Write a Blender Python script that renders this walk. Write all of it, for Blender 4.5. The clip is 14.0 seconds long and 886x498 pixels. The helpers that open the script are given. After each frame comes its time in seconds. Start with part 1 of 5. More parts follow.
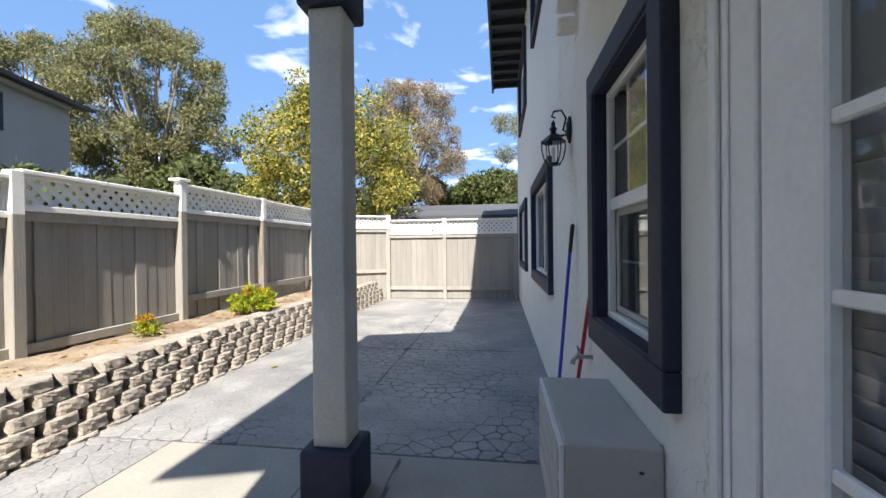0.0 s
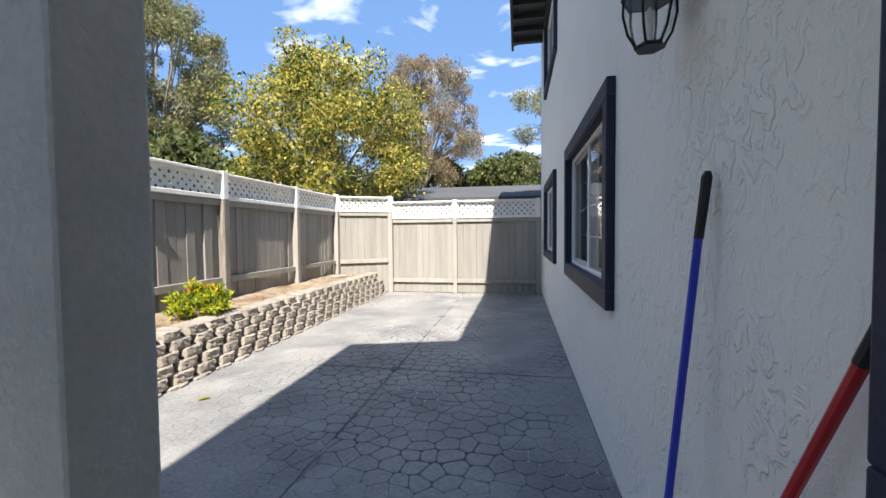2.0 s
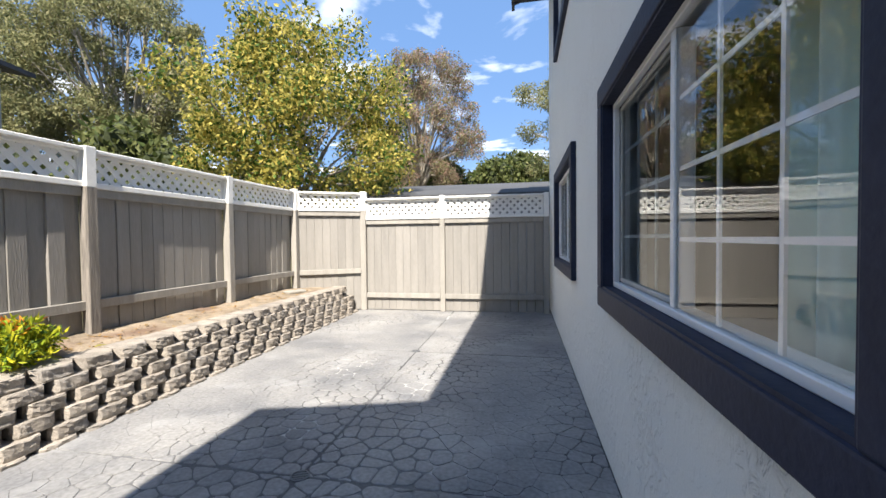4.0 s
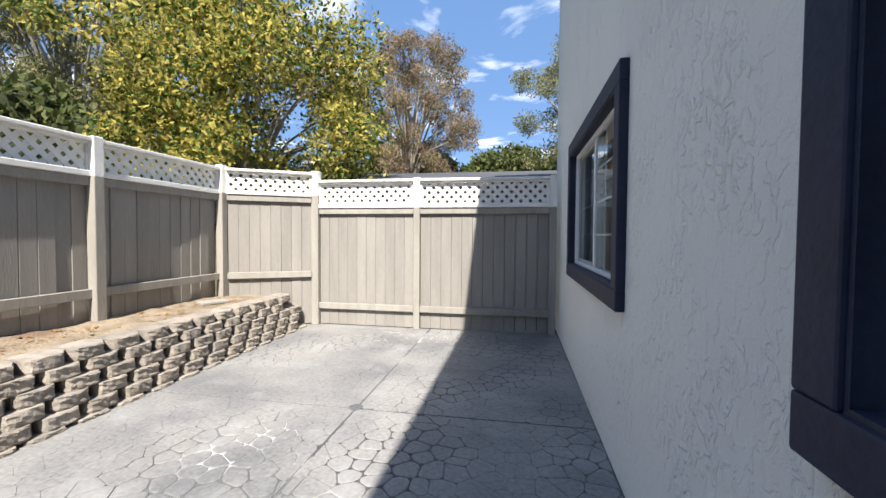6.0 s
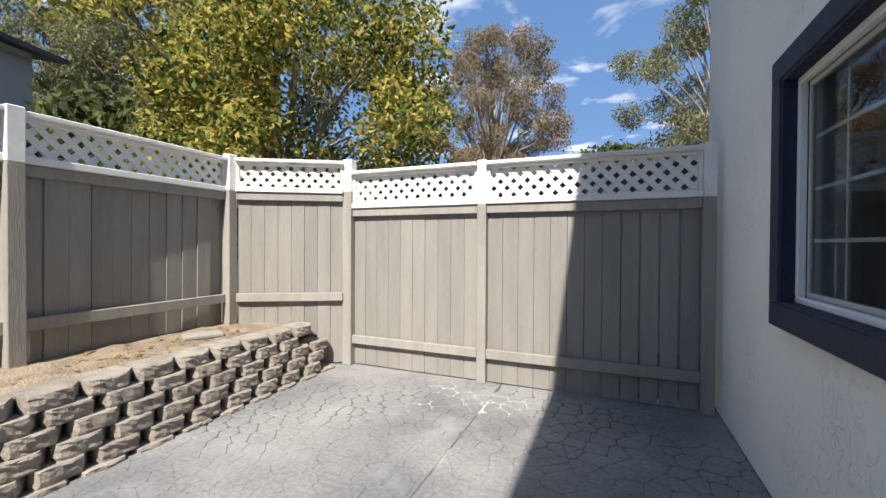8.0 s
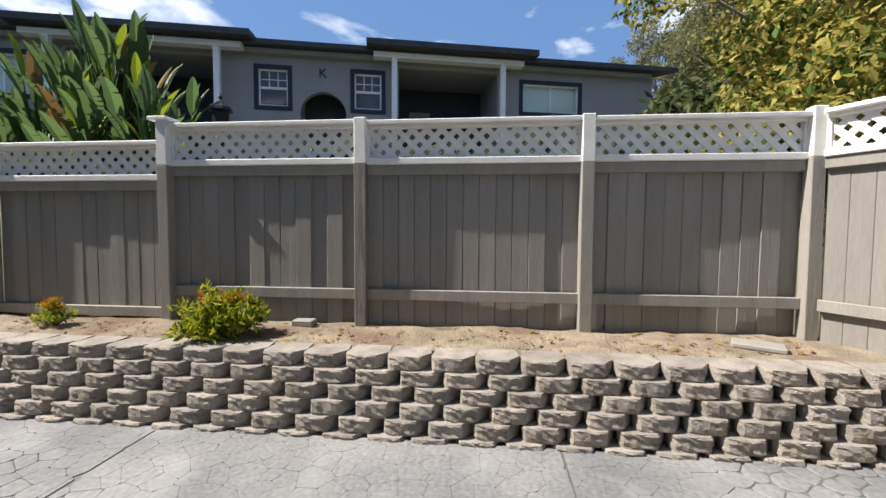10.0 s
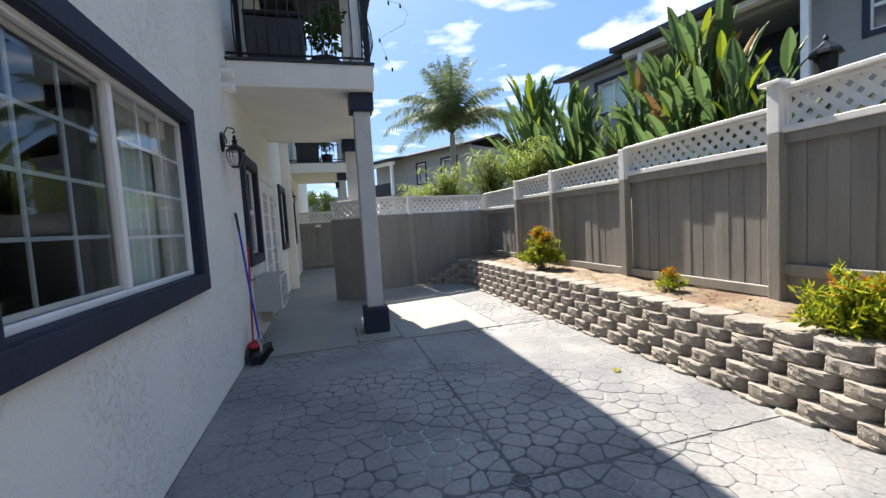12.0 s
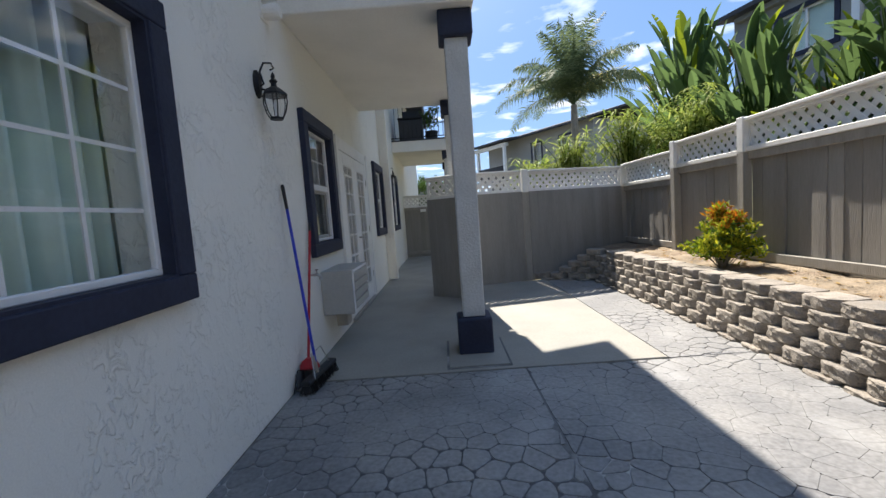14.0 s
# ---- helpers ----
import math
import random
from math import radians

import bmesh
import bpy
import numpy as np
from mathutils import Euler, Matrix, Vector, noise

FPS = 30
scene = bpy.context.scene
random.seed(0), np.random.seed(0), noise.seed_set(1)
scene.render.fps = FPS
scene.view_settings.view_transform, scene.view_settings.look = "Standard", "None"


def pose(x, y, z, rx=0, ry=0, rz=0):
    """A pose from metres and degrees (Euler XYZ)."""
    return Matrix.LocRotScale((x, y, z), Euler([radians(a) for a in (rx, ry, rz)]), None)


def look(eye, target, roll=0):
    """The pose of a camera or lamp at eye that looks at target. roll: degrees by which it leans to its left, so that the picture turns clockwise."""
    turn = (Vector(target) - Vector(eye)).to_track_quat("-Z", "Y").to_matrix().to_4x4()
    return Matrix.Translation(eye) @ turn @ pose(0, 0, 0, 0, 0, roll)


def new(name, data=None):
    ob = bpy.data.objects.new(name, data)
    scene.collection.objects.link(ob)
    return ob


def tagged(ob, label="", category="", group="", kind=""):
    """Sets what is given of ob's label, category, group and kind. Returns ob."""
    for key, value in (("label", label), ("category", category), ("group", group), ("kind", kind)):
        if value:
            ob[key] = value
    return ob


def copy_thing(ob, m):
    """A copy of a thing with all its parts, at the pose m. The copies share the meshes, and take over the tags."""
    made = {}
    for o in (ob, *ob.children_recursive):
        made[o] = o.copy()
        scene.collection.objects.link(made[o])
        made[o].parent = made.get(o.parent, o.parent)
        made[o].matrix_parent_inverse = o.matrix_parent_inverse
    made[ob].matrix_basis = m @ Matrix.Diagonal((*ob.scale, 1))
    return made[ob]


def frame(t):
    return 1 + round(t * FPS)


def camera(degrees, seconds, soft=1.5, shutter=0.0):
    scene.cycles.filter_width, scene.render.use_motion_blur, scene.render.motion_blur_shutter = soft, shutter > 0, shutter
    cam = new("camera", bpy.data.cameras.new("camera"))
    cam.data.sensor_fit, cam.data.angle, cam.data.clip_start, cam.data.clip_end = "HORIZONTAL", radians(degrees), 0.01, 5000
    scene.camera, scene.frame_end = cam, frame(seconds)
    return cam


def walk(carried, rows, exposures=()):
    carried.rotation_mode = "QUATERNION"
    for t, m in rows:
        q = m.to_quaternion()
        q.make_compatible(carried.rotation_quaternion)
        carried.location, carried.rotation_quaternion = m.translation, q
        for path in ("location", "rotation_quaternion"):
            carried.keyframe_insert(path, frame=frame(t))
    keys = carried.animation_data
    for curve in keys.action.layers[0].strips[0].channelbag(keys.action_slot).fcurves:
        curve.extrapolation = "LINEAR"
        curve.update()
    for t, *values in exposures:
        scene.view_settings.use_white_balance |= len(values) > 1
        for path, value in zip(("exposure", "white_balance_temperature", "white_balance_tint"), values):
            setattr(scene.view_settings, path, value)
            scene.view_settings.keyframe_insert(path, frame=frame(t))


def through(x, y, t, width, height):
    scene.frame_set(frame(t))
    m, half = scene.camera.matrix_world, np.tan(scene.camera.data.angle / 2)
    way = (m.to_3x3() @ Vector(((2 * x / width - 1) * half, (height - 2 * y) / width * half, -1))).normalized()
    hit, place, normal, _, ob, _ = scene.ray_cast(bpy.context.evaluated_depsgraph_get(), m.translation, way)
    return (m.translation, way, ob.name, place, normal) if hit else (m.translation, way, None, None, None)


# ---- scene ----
cam = camera(94.7, 14.0)
PATH = [
    (0, (0.434, 0.573, 1.391), (0.157, 2.554, 1.377), -0.6),
    (0.5, (0.359, 0.919, 1.386), (0.043, 2.894, 1.365), -0.5),
    (1, (0.305, 1.302, 1.401), (-0.022, 3.275, 1.352), -0.4),
    (1.5, (0.315, 1.654, 1.384), (-0.027, 3.623, 1.32), -0.3),
    (2, (0.396, 2.06, 1.365), (0.034, 4.025, 1.288), -0.5),
    (2.5, (0.42, 2.455, 1.372), (0.025, 4.414, 1.296), -0.9),
    (4.8, (0.428, 4.58, 1.325), (0.074, 6.548, 1.28), -0.1),
    (5, (0.415, 4.72, 1.336), (0.073, 6.69, 1.282), 0.1),
    (5.5, (0.368, 5.2, 1.322), (0.034, 7.171, 1.257), 0.5),
    (6, (0.365, 5.66, 1.32), (0.009, 7.627, 1.253), 0.4),
    (6.5, (0.345, 6.089, 1.313), (-0.055, 8.048, 1.263), 0.1),
    (7, (0.327, 6.532, 1.329), (-0.14, 8.477, 1.291), -0.3),
    (7.2, (0.247, 6.718, 1.294), (-0.237, 8.658, 1.271), -0.4),
    (9.3, (0.017, 8.161, 1.364), (-1.729, 9.134, 1.299), 0.8),
    (9.5, (-0.073, 8.149, 1.315), (-1.95, 8.836, 1.26), 0.6),
    (10, (-0.176, 8.083, 1.315), (-2.163, 7.883, 1.214), 0.3),
    (10.5, (-0.155, 8.001, 1.331), (-1.857, 6.959, 1.196), -0.6),
    (11, (-0.038, 7.912, 1.3), (-1.277, 6.347, 1.176), -2.0),
    (11.5, (0.002, 7.847, 1.327), (-0.794, 6.016, 1.203), -2.9),
    (12, (0.008, 7.773, 1.314), (-0.522, 5.849, 1.178), -3.5),
    (12.5, (-0.06, 7.524, 1.266), (-0.417, 5.562, 1.116), -4.2),
    (13, (-0.145, 7.172, 1.261), (-0.349, 5.19, 1.09), -4.1),
    (13.5, (-0.218, 6.737, 1.259), (-0.305, 4.746, 1.09), -4.2),
    (14, (-0.271, 6.284, 1.218), (-0.254, 4.291, 1.053), -4.2),
]
walk(cam, [(t, look(eye, target, roll)) for t, eye, target, roll in PATH], exposures=((0.0, 1.87, 6750, 10), (2.5, 1.83, 6750, 10), (5.0, 1.77, 6750, 10), (6.0, 1.65, 6650, 10), (7.0, 1.47, 6620, 10), (9.3, 1.22, 6550, 10), (10.5, 1.47, 6730, 10), (11.5, 1.80, 6780, 10), (12.5, 1.89, 6780, 10), (13.5, 1.91, 6780, 10), (14.0, 1.70, 6780, 10)))

# ---- world, sun ----
SUN_A, SUN_B = 0.11, 0.85           # light travels along (-SUN_A, SUN_B, -1)
world = bpy.data.worlds.new("sky_world")
scene.world = world
world.use_nodes = True
wn, wl = world.node_tree.nodes, world.node_tree.links
wn.clear()
sky = wn.new("ShaderNodeTexSky")
sky.sky_type = "NISHITA"
sky.sun_disc = False
sky.sun_elevation = math.atan2(1, math.hypot(SUN_A, SUN_B))
sky.sun_rotation = math.atan2(SUN_A, -SUN_B)
sky.air_density, sky.dust_density, sky.ozone_density = 1.0, 0.25, 2.0
# white cumulus clouds over the blue, drawn in the plane of the sky
tc = wn.new("ShaderNodeTexCoord")
sep = wn.new("ShaderNodeSeparateXYZ")
wl.new(tc.outputs["Generated"], sep.inputs[0])
zup = wn.new("ShaderNodeMath"); zup.operation = "MAXIMUM"; zup.inputs[1].default_value = 0.06
wl.new(sep.outputs["Z"], zup.inputs[0])
dx = wn.new("ShaderNodeMath"); dx.operation = "DIVIDE"
dy = wn.new("ShaderNodeMath"); dy.operation = "DIVIDE"
wl.new(sep.outputs["X"], dx.inputs[0]); wl.new(zup.outputs[0], dx.inputs[1])
wl.new(sep.outputs["Y"], dy.inputs[0]); wl.new(zup.outputs[0], dy.inputs[1])
comb = wn.new("ShaderNodeCombineXYZ")
wl.new(dx.outputs[0], comb.inputs[0]); wl.new(dy.outputs[0], comb.inputs[1])
cl = wn.new("ShaderNodeTexNoise"); cl.inputs["Scale"].default_value = 1.55; cl.inputs["Detail"].default_value = 7.0
cl.inputs["Roughness"].default_value = 0.52; cl.inputs["Distortion"].default_value = 0.3
wl.new(comb.outputs[0], cl.inputs["Vector"])
cr = wn.new("ShaderNodeValToRGB")
cr.color_ramp.elements[0].position, cr.color_ramp.elements[1].position = 0.545, 0.685
cr.color_ramp.elements[0].color, cr.color_ramp.elements[1].color = (0, 0, 0, 1), (1, 1, 1, 1)
wl.new(cl.outputs["Fac"], cr.inputs[0])
mx = wn.new("ShaderNodeMixRGB")
mx.inputs[2].default_value = (3.4, 3.6, 3.95, 1)
even = wn.new("ShaderNodeMixRGB")
even.inputs[0].default_value = 0.88
even.inputs[2].default_value = (0.36, 0.74, 1.55, 1)
wl.new(sky.outputs[0], even.inputs[1])
# pale haze that widens round the sun
toward = wn.new("ShaderNodeVectorMath"); toward.operation = "DOT_PRODUCT"
toward.inputs[1].default_value = Vector((SUN_A, -SUN_B, 1)).normalized()
wl.new(tc.outputs["Generated"], toward.inputs[0])
near_sun = wn.new("ShaderNodeMath"); near_sun.operation = "MAXIMUM"; near_sun.inputs[1].default_value = 0.0
wl.new(toward.outputs["Value"], near_sun.inputs[0])
glow = wn.new("ShaderNodeMath"); glow.operation = "POWER"; glow.inputs[1].default_value = 16.0
wl.new(near_sun.outputs[0], glow.inputs[0])
haze = wn.new("ShaderNodeMixRGB"); haze.blend_type = "ADD"
haze.inputs[2].default_value = (1.3, 1.3, 1.25, 1)
wl.new(glow.outputs[0], haze.inputs[0]); wl.new(even.outputs[0], haze.inputs[1])
wl.new(cr.outputs["Color"], mx.inputs[0]); wl.new(haze.outputs[0], mx.inputs[1])
bg = wn.new("ShaderNodeBackground"); bg.inputs["Strength"].default_value = 0.15
wl.new(mx.outputs[0], bg.inputs["Color"])
wo = wn.new("ShaderNodeOutputWorld")
wl.new(bg.outputs[0], wo.inputs["Surface"])
sun = new("sun", bpy.data.lights.new("sun", "SUN"))
sun.data.energy, sun.data.angle, sun.data.color = 3.75, radians(0.5), (1.0, 0.95, 0.87)
sun.matrix_world = look((SUN_A * 40, -SUN_B * 40, 40), (0, 0, 0))
tagged(sun, kind="structure")

# ---- materials ----
def mat(name, base, rough=0.8, metal=0.0, var=0.12, scale=6.0, fine=60.0, bump=0.15, tint=None, piece=0.0,
        stretch=(1, 1, 1), depth=0.01, blotch=None, spec=0.4, island=0.0):
    """Two scales of colour variation and a fine relief. piece: spread of brightness from object to object."""
    m = bpy.data.materials.new(name)
    m.use_nodes = True
    n, l = m.node_tree.nodes, m.node_tree.links
    p = n["Principled BSDF"]
    p.inputs["Roughness"].default_value, p.inputs["Metallic"].default_value = rough, metal
    p.inputs["Specular IOR Level"].default_value = spec
    tc = n.new("ShaderNodeTexCoord")
    geo = n.new("ShaderNodeNewGeometry")
    mp = n.new("ShaderNodeMapping")
    mp.inputs["Scale"].default_value = stretch
    l.new(geo.outputs["Position"], mp.inputs["Vector"])
    a = n.new("ShaderNodeTexNoise"); a.inputs["Scale"].default_value = scale; a.inputs["Detail"].default_value = 4
    b = n.new("ShaderNodeTexNoise"); b.inputs["Scale"].default_value = fine; b.inputs["Detail"].default_value = 3
    l.new(mp.outputs[0], a.inputs["Vector"]); l.new(mp.outputs[0], b.inputs["Vector"])
    tint = tint or tuple(c * 0.55 for c in base)
    m1 = n.new("ShaderNodeMixRGB"); m1.inputs[1].default_value = (*base, 1); m1.inputs[2].default_value = (*tint, 1)
    r = n.new("ShaderNodeMapRange"); r.inputs[1].default_value, r.inputs[2].default_value = 0.38, 0.72
    r.inputs[3].default_value, r.inputs[4].default_value = 0.0, min(1.0, var * 4)
    l.new(a.outputs["Fac"], r.inputs[0]); l.new(r.outputs[0], m1.inputs[0])
    hs = n.new("ShaderNodeHueSaturation")
    v = n.new("ShaderNodeMapRange"); v.inputs[1].default_value, v.inputs[2].default_value = 0.25, 0.75
    v.inputs[3].default_value, v.inputs[4].default_value = 1 - var, 1 + var
    l.new(b.outputs["Fac"], v.inputs[0])
    value = v.outputs[0]
    if piece or island:
        if island:
            src = geo.outputs["Random Per Island"]
        else:
            src = n.new("ShaderNodeObjectInfo").outputs["Random"]
        q = n.new("ShaderNodeMapRange")
        q.inputs[3].default_value, q.inputs[4].default_value = 1 - (piece or island), 1 + (piece or island)
        l.new(src, q.inputs[0])
        mu = n.new("ShaderNodeMath"); mu.operation = "MULTIPLY"
        l.new(value, mu.inputs[0]); l.new(q.outputs[0], mu.inputs[1])
        value = mu.outputs[0]
    l.new(value, hs.inputs["Value"]); l.new(m1.outputs[0], hs.inputs["Color"])
    out = hs.outputs[0]
    if blotch:
        col, sc, lo, hi = blotch
        c = n.new("ShaderNodeTexNoise"); c.inputs["Scale"].default_value = sc; c.inputs["Detail"].default_value = 5
        l.new(geo.outputs["Position"], c.inputs["Vector"])
        rr = n.new("ShaderNodeMapRange"); rr.inputs[1].default_value, rr.inputs[2].default_value = lo, hi
        l.new(c.outputs["Fac"], rr.inputs[0])
        m2 = n.new("ShaderNodeMixRGB"); m2.inputs[2].default_value = (*col, 1)
        l.new(rr.outputs[0], m2.inputs[0]); l.new(out, m2.inputs[1])
        out = m2.outputs[0]
    l.new(out, p.inputs["Base Color"])
    if bump:
        bp = n.new("ShaderNodeBump"); bp.inputs["Strength"].default_value = bump; bp.inputs["Distance"].default_value = depth
        l.new(b.outputs["Fac"], bp.inputs["Height"]); l.new(bp.outputs[0], p.inputs["Normal"])
    return m


def stucco_mat(name, base):
    """Hand-trowelled stucco: short raised skip marks over a fine sandy grain."""
    m = mat(name, base, 0.9, var=0.05, scale=1.3, fine=150, bump=0.15, depth=0.004, tint=tuple(c * 0.86 for c in base))
    n, l = m.node_tree.nodes, m.node_tree.links
    p = n["Principled BSDF"]
    geo = n.new("ShaderNodeNewGeometry")
    w = n.new("ShaderNodeTexNoise"); w.inputs["Scale"].default_value = 21.0; w.inputs["Detail"].default_value = 4
    w.inputs["Roughness"].default_value = 0.55; w.inputs["Distortion"].default_value = 0.6
    sm = n.new("ShaderNodeMapping"); sm.inputs["Scale"].default_value = (1, 1, 0.8); sm.inputs["Rotation"].default_value = (0.5, 0, 0)
    l.new(geo.outputs["Position"], sm.inputs["Vector"]); l.new(sm.outputs[0], w.inputs["Vector"])
    k = n.new("ShaderNodeTexNoise"); k.inputs["Scale"].default_value = 2.2; k.inputs["Detail"].default_value = 3
    l.new(geo.outputs["Position"], k.inputs["Vector"])
    r = n.new("ShaderNodeValToRGB")
    e = r.color_ramp.elements
    e[0].position, e[1].position = 0.40, 0.66
    e[0].color, e[1].color = (0.0, 0.0, 0.0, 1), (1.0, 1.0, 1.0, 1)
    for q, v in ((0.51, 0.16), (0.57, 0.9)):
        e.new(q).color = (v, v, v, 1)
    l.new(w.outputs["Fac"], r.inputs[0])
    mk = n.new("ShaderNodeMapRange"); mk.inputs[1].default_value, mk.inputs[2].default_value = 0.43, 0.60
    mk.inputs[3].default_value = 0.15
    l.new(k.outputs["Fac"], mk.inputs[0])
    ml = n.new("ShaderNodeMath"); ml.operation = "MULTIPLY"
    l.new(r.outputs[0], ml.inputs[0]); l.new(mk.outputs[0], ml.inputs[1])
    b2 = n.new("ShaderNodeBump"); b2.inputs["Strength"].default_value = 0.66; b2.inputs["Distance"].default_value = 0.014
    l.new(ml.outputs[0], b2.inputs["Height"])
    l.new(p.inputs["Normal"].links[0].from_socket, b2.inputs["Normal"])
    l.new(b2.outputs[0], p.inputs["Normal"])
    return m


def glass_mat(name, tint=(1, 1, 1)):
    m = bpy.data.materials.new(name)
    m.use_nodes = True
    n, l = m.node_tree.nodes, m.node_tree.links
    n.clear()
    t = n.new("ShaderNodeBsdfTransparent"); t.inputs[0].default_value = (*tint, 1)
    g = n.new("ShaderNodeBsdfGlossy"); g.inputs["Roughness"].default_value = 0.0
    w = n.new("ShaderNodeLayerWeight"); w.inputs[0].default_value = 0.5
    f = n.new("ShaderNodeMath"); f.operation = "POWER"; f.inputs[1].default_value = 3.8
    l.new(w.outputs["Facing"], f.inputs[0])
    k = n.new("ShaderNodeMath"); k.operation = "MULTIPLY_ADD"; k.inputs[1].default_value = 0.6; k.inputs[2].default_value = 0.03
    k.use_clamp = True
    x = n.new("ShaderNodeMixShader"); o = n.new("ShaderNodeOutputMaterial")
    l.new(f.outputs[0], k.inputs[0]); l.new(k.outputs[0], x.inputs[0])
    l.new(t.outputs[0], x.inputs[1]); l.new(g.outputs[0], x.inputs[2]); l.new(x.outputs[0], o.inputs[0])
    return m


def leaf_mat(name, a, b, rough=0.62, through=0.3):
    """Leaves that vary from a to b, with some light passing through."""
    m = bpy.data.materials.new(name)
    m.use_nodes = True
    n, l = m.node_tree.nodes, m.node_tree.links
    p = n["Principled BSDF"]
    p.inputs["Roughness"].default_value = rough
    p.inputs["Specular IOR Level"].default_value = 0.18
    geo = n.new("ShaderNodeNewGeometry")
    r = n.new("ShaderNodeMixRGB"); r.inputs[1].default_value = (*a, 1); r.inputs[2].default_value = (*b, 1)
    l.new(geo.outputs["Random Per Island"], r.inputs[0])
    l.new(r.outputs[0], p.inputs["Base Color"])
    t = n.new("ShaderNodeBsdfTranslucent")
    l.new(r.outputs[0], t.inputs[0])
    x = n.new("ShaderNodeMixShader"); x.inputs[0].default_value = through
    l.new(p.outputs[0], x.inputs[1]); l.new(t.outputs[0], x.inputs[2])
    l.new(x.outputs[0], n["Material Output"].inputs[0])
    return m


STUCCO = stucco_mat("grey_stucco", (0.81, 0.80, 0.75))
STUCCO_SMOOTH = mat("smooth_stucco", (0.82, 0.80, 0.75), 0.85, var=0.05, scale=2, fine=90, bump=0.1)
STUCCO_FAR = mat("far_stucco", (0.30, 0.305, 0.30), 0.9, var=0.06, scale=1, fine=20, bump=0.1)
NAVY = mat("navy_trim_paint", (0.029, 0.035, 0.064), 0.6, spec=0.25, var=0.12, scale=5, fine=45, bump=0.25, depth=0.008)
WHITE = mat("white_paint", (0.84, 0.84, 0.83), 0.5, var=0.04, scale=5, fine=60, bump=0.06)
VINYL = mat("white_vinyl", (0.82, 0.82, 0.82), 0.35, var=0.02, scale=5, fine=60, bump=0.02)
LATTICE = mat("white_lattice_paint", (0.80, 0.79, 0.76), 0.6, var=0.06, scale=9, fine=90, bump=0.12)
FENCE = mat("taupe_fence_paint", (0.264, 0.248, 0.227), 0.75, var=0.08, scale=3, fine=30, bump=0.25, stretch=(3, 3, 0.35), piece=0.07)
FENCE_POST = mat("taupe_post_paint", (0.305, 0.286, 0.257), 0.75, var=0.1, scale=3, fine=40, bump=0.35, stretch=(3, 3, 0.4), piece=0.06)
PILLAR = mat("grey_pillar_stucco", (0.58, 0.58, 0.565), 0.85, var=0.07, scale=4, fine=55, bump=0.6, depth=0.01)
STAMPED = mat("stamped_concrete", (0.250, 0.245, 0.240), 0.52, var=0.25, scale=1.3, fine=38, bump=0.35, depth=0.006, piece=0.03,
              tint=(0.135, 0.138, 0.147), blotch=((0.33, 0.33, 0.33), 2.4, 0.55, 0.85))
GROUT = mat("stamped_joint", (0.15, 0.15, 0.153), 0.85, var=0.2, scale=0.85, fine=60, bump=0.2, tint=(0.02, 0.02, 0.023), blotch=((0.40, 0.40, 0.39), 1.25, 0.55, 0.63))
SLAB = mat("plain_concrete", (0.29, 0.277, 0.247), 0.75, var=0.1, scale=1.6, fine=60, bump=0.15, depth=0.004, blotch=((0.21, 0.21, 0.20), 1.3, 0.55, 0.85))
BLOCK = mat("split_face_block", (0.325, 0.288, 0.248), 0.95, var=0.2, scale=9, fine=90, bump=0.6, depth=0.012, piece=0.12, blotch=((0.22, 0.21, 0.2), 3.0, 0.55, 0.8))
SOIL = mat("dry_soil", (0.305, 0.243, 0.175), 1.0, var=0.25, scale=5, fine=60, bump=0.8, depth=0.02, blotch=((0.16, 0.10, 0.07), 1.6, 0.5, 0.7))
BLACK = mat("black_metal", (0.018, 0.018, 0.02), 0.45, 0.3, var=0.1, scale=8, fine=80, bump=0.05)
# near-black base colour that carries the dimness of unlit rooms
UNLIT_ROOM = mat("unlit_room", (0.10, 0.095, 0.09), 0.9, var=0.1, scale=2, fine=20, bump=0)
CURTAIN = mat("pale_curtain", (0.60, 0.74, 0.66), 0.9, var=0.06, scale=6, fine=80, bump=0.1)
ROOF = mat("dark_roof", (0.07, 0.072, 0.08), 0.9, var=0.2, scale=3, fine=40, bump=0.5)
ROOF_GREY = mat("grey_roof_membrane", (0.07, 0.073, 0.08), 0.85, var=0.12, scale=1, fine=25, bump=0.3)
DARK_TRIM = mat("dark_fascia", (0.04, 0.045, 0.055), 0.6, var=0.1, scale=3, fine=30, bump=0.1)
GLASS = glass_mat("window_glass")
GLASS_LOW = glass_mat("lower_window_glass", (0.75, 0.78, 0.78))
BLUE = mat("blue_handle", (0.02, 0.05, 0.50), 0.35, var=0.05, bump=0)
RED = mat("red_plastic", (0.42, 0.02, 0.03), 0.4, var=0.05, bump=0)
RUBBER = mat("black_plastic", (0.02, 0.02, 0.022), 0.55, var=0.05, bump=0)
CHROME = mat("worn_metal", (0.45, 0.43, 0.40), 0.35, 1.0, var=0.1, scale=20, bump=0.05)
ACBOX = mat("grey_metal_cover", (0.45, 0.44, 0.41), 0.55, var=0.05, scale=4, fine=40, bump=0.04)
BARK = mat("tree_bark", (0.32, 0.285, 0.24), 0.95, var=0.25, scale=5, fine=25, bump=0.7, stretch=(1, 1, 0.3))
WEATHERED = mat("weathered_wood", (0.24, 0.215, 0.19), 0.95, var=0.3, scale=8, fine=35, bump=0.9, depth=0.012, stretch=(4, 4, 0.25))
DARK_STEEL = mat("dark_grey_metal", (0.13, 0.135, 0.145), 0.5, var=0.1, scale=10, fine=60, bump=0.05)
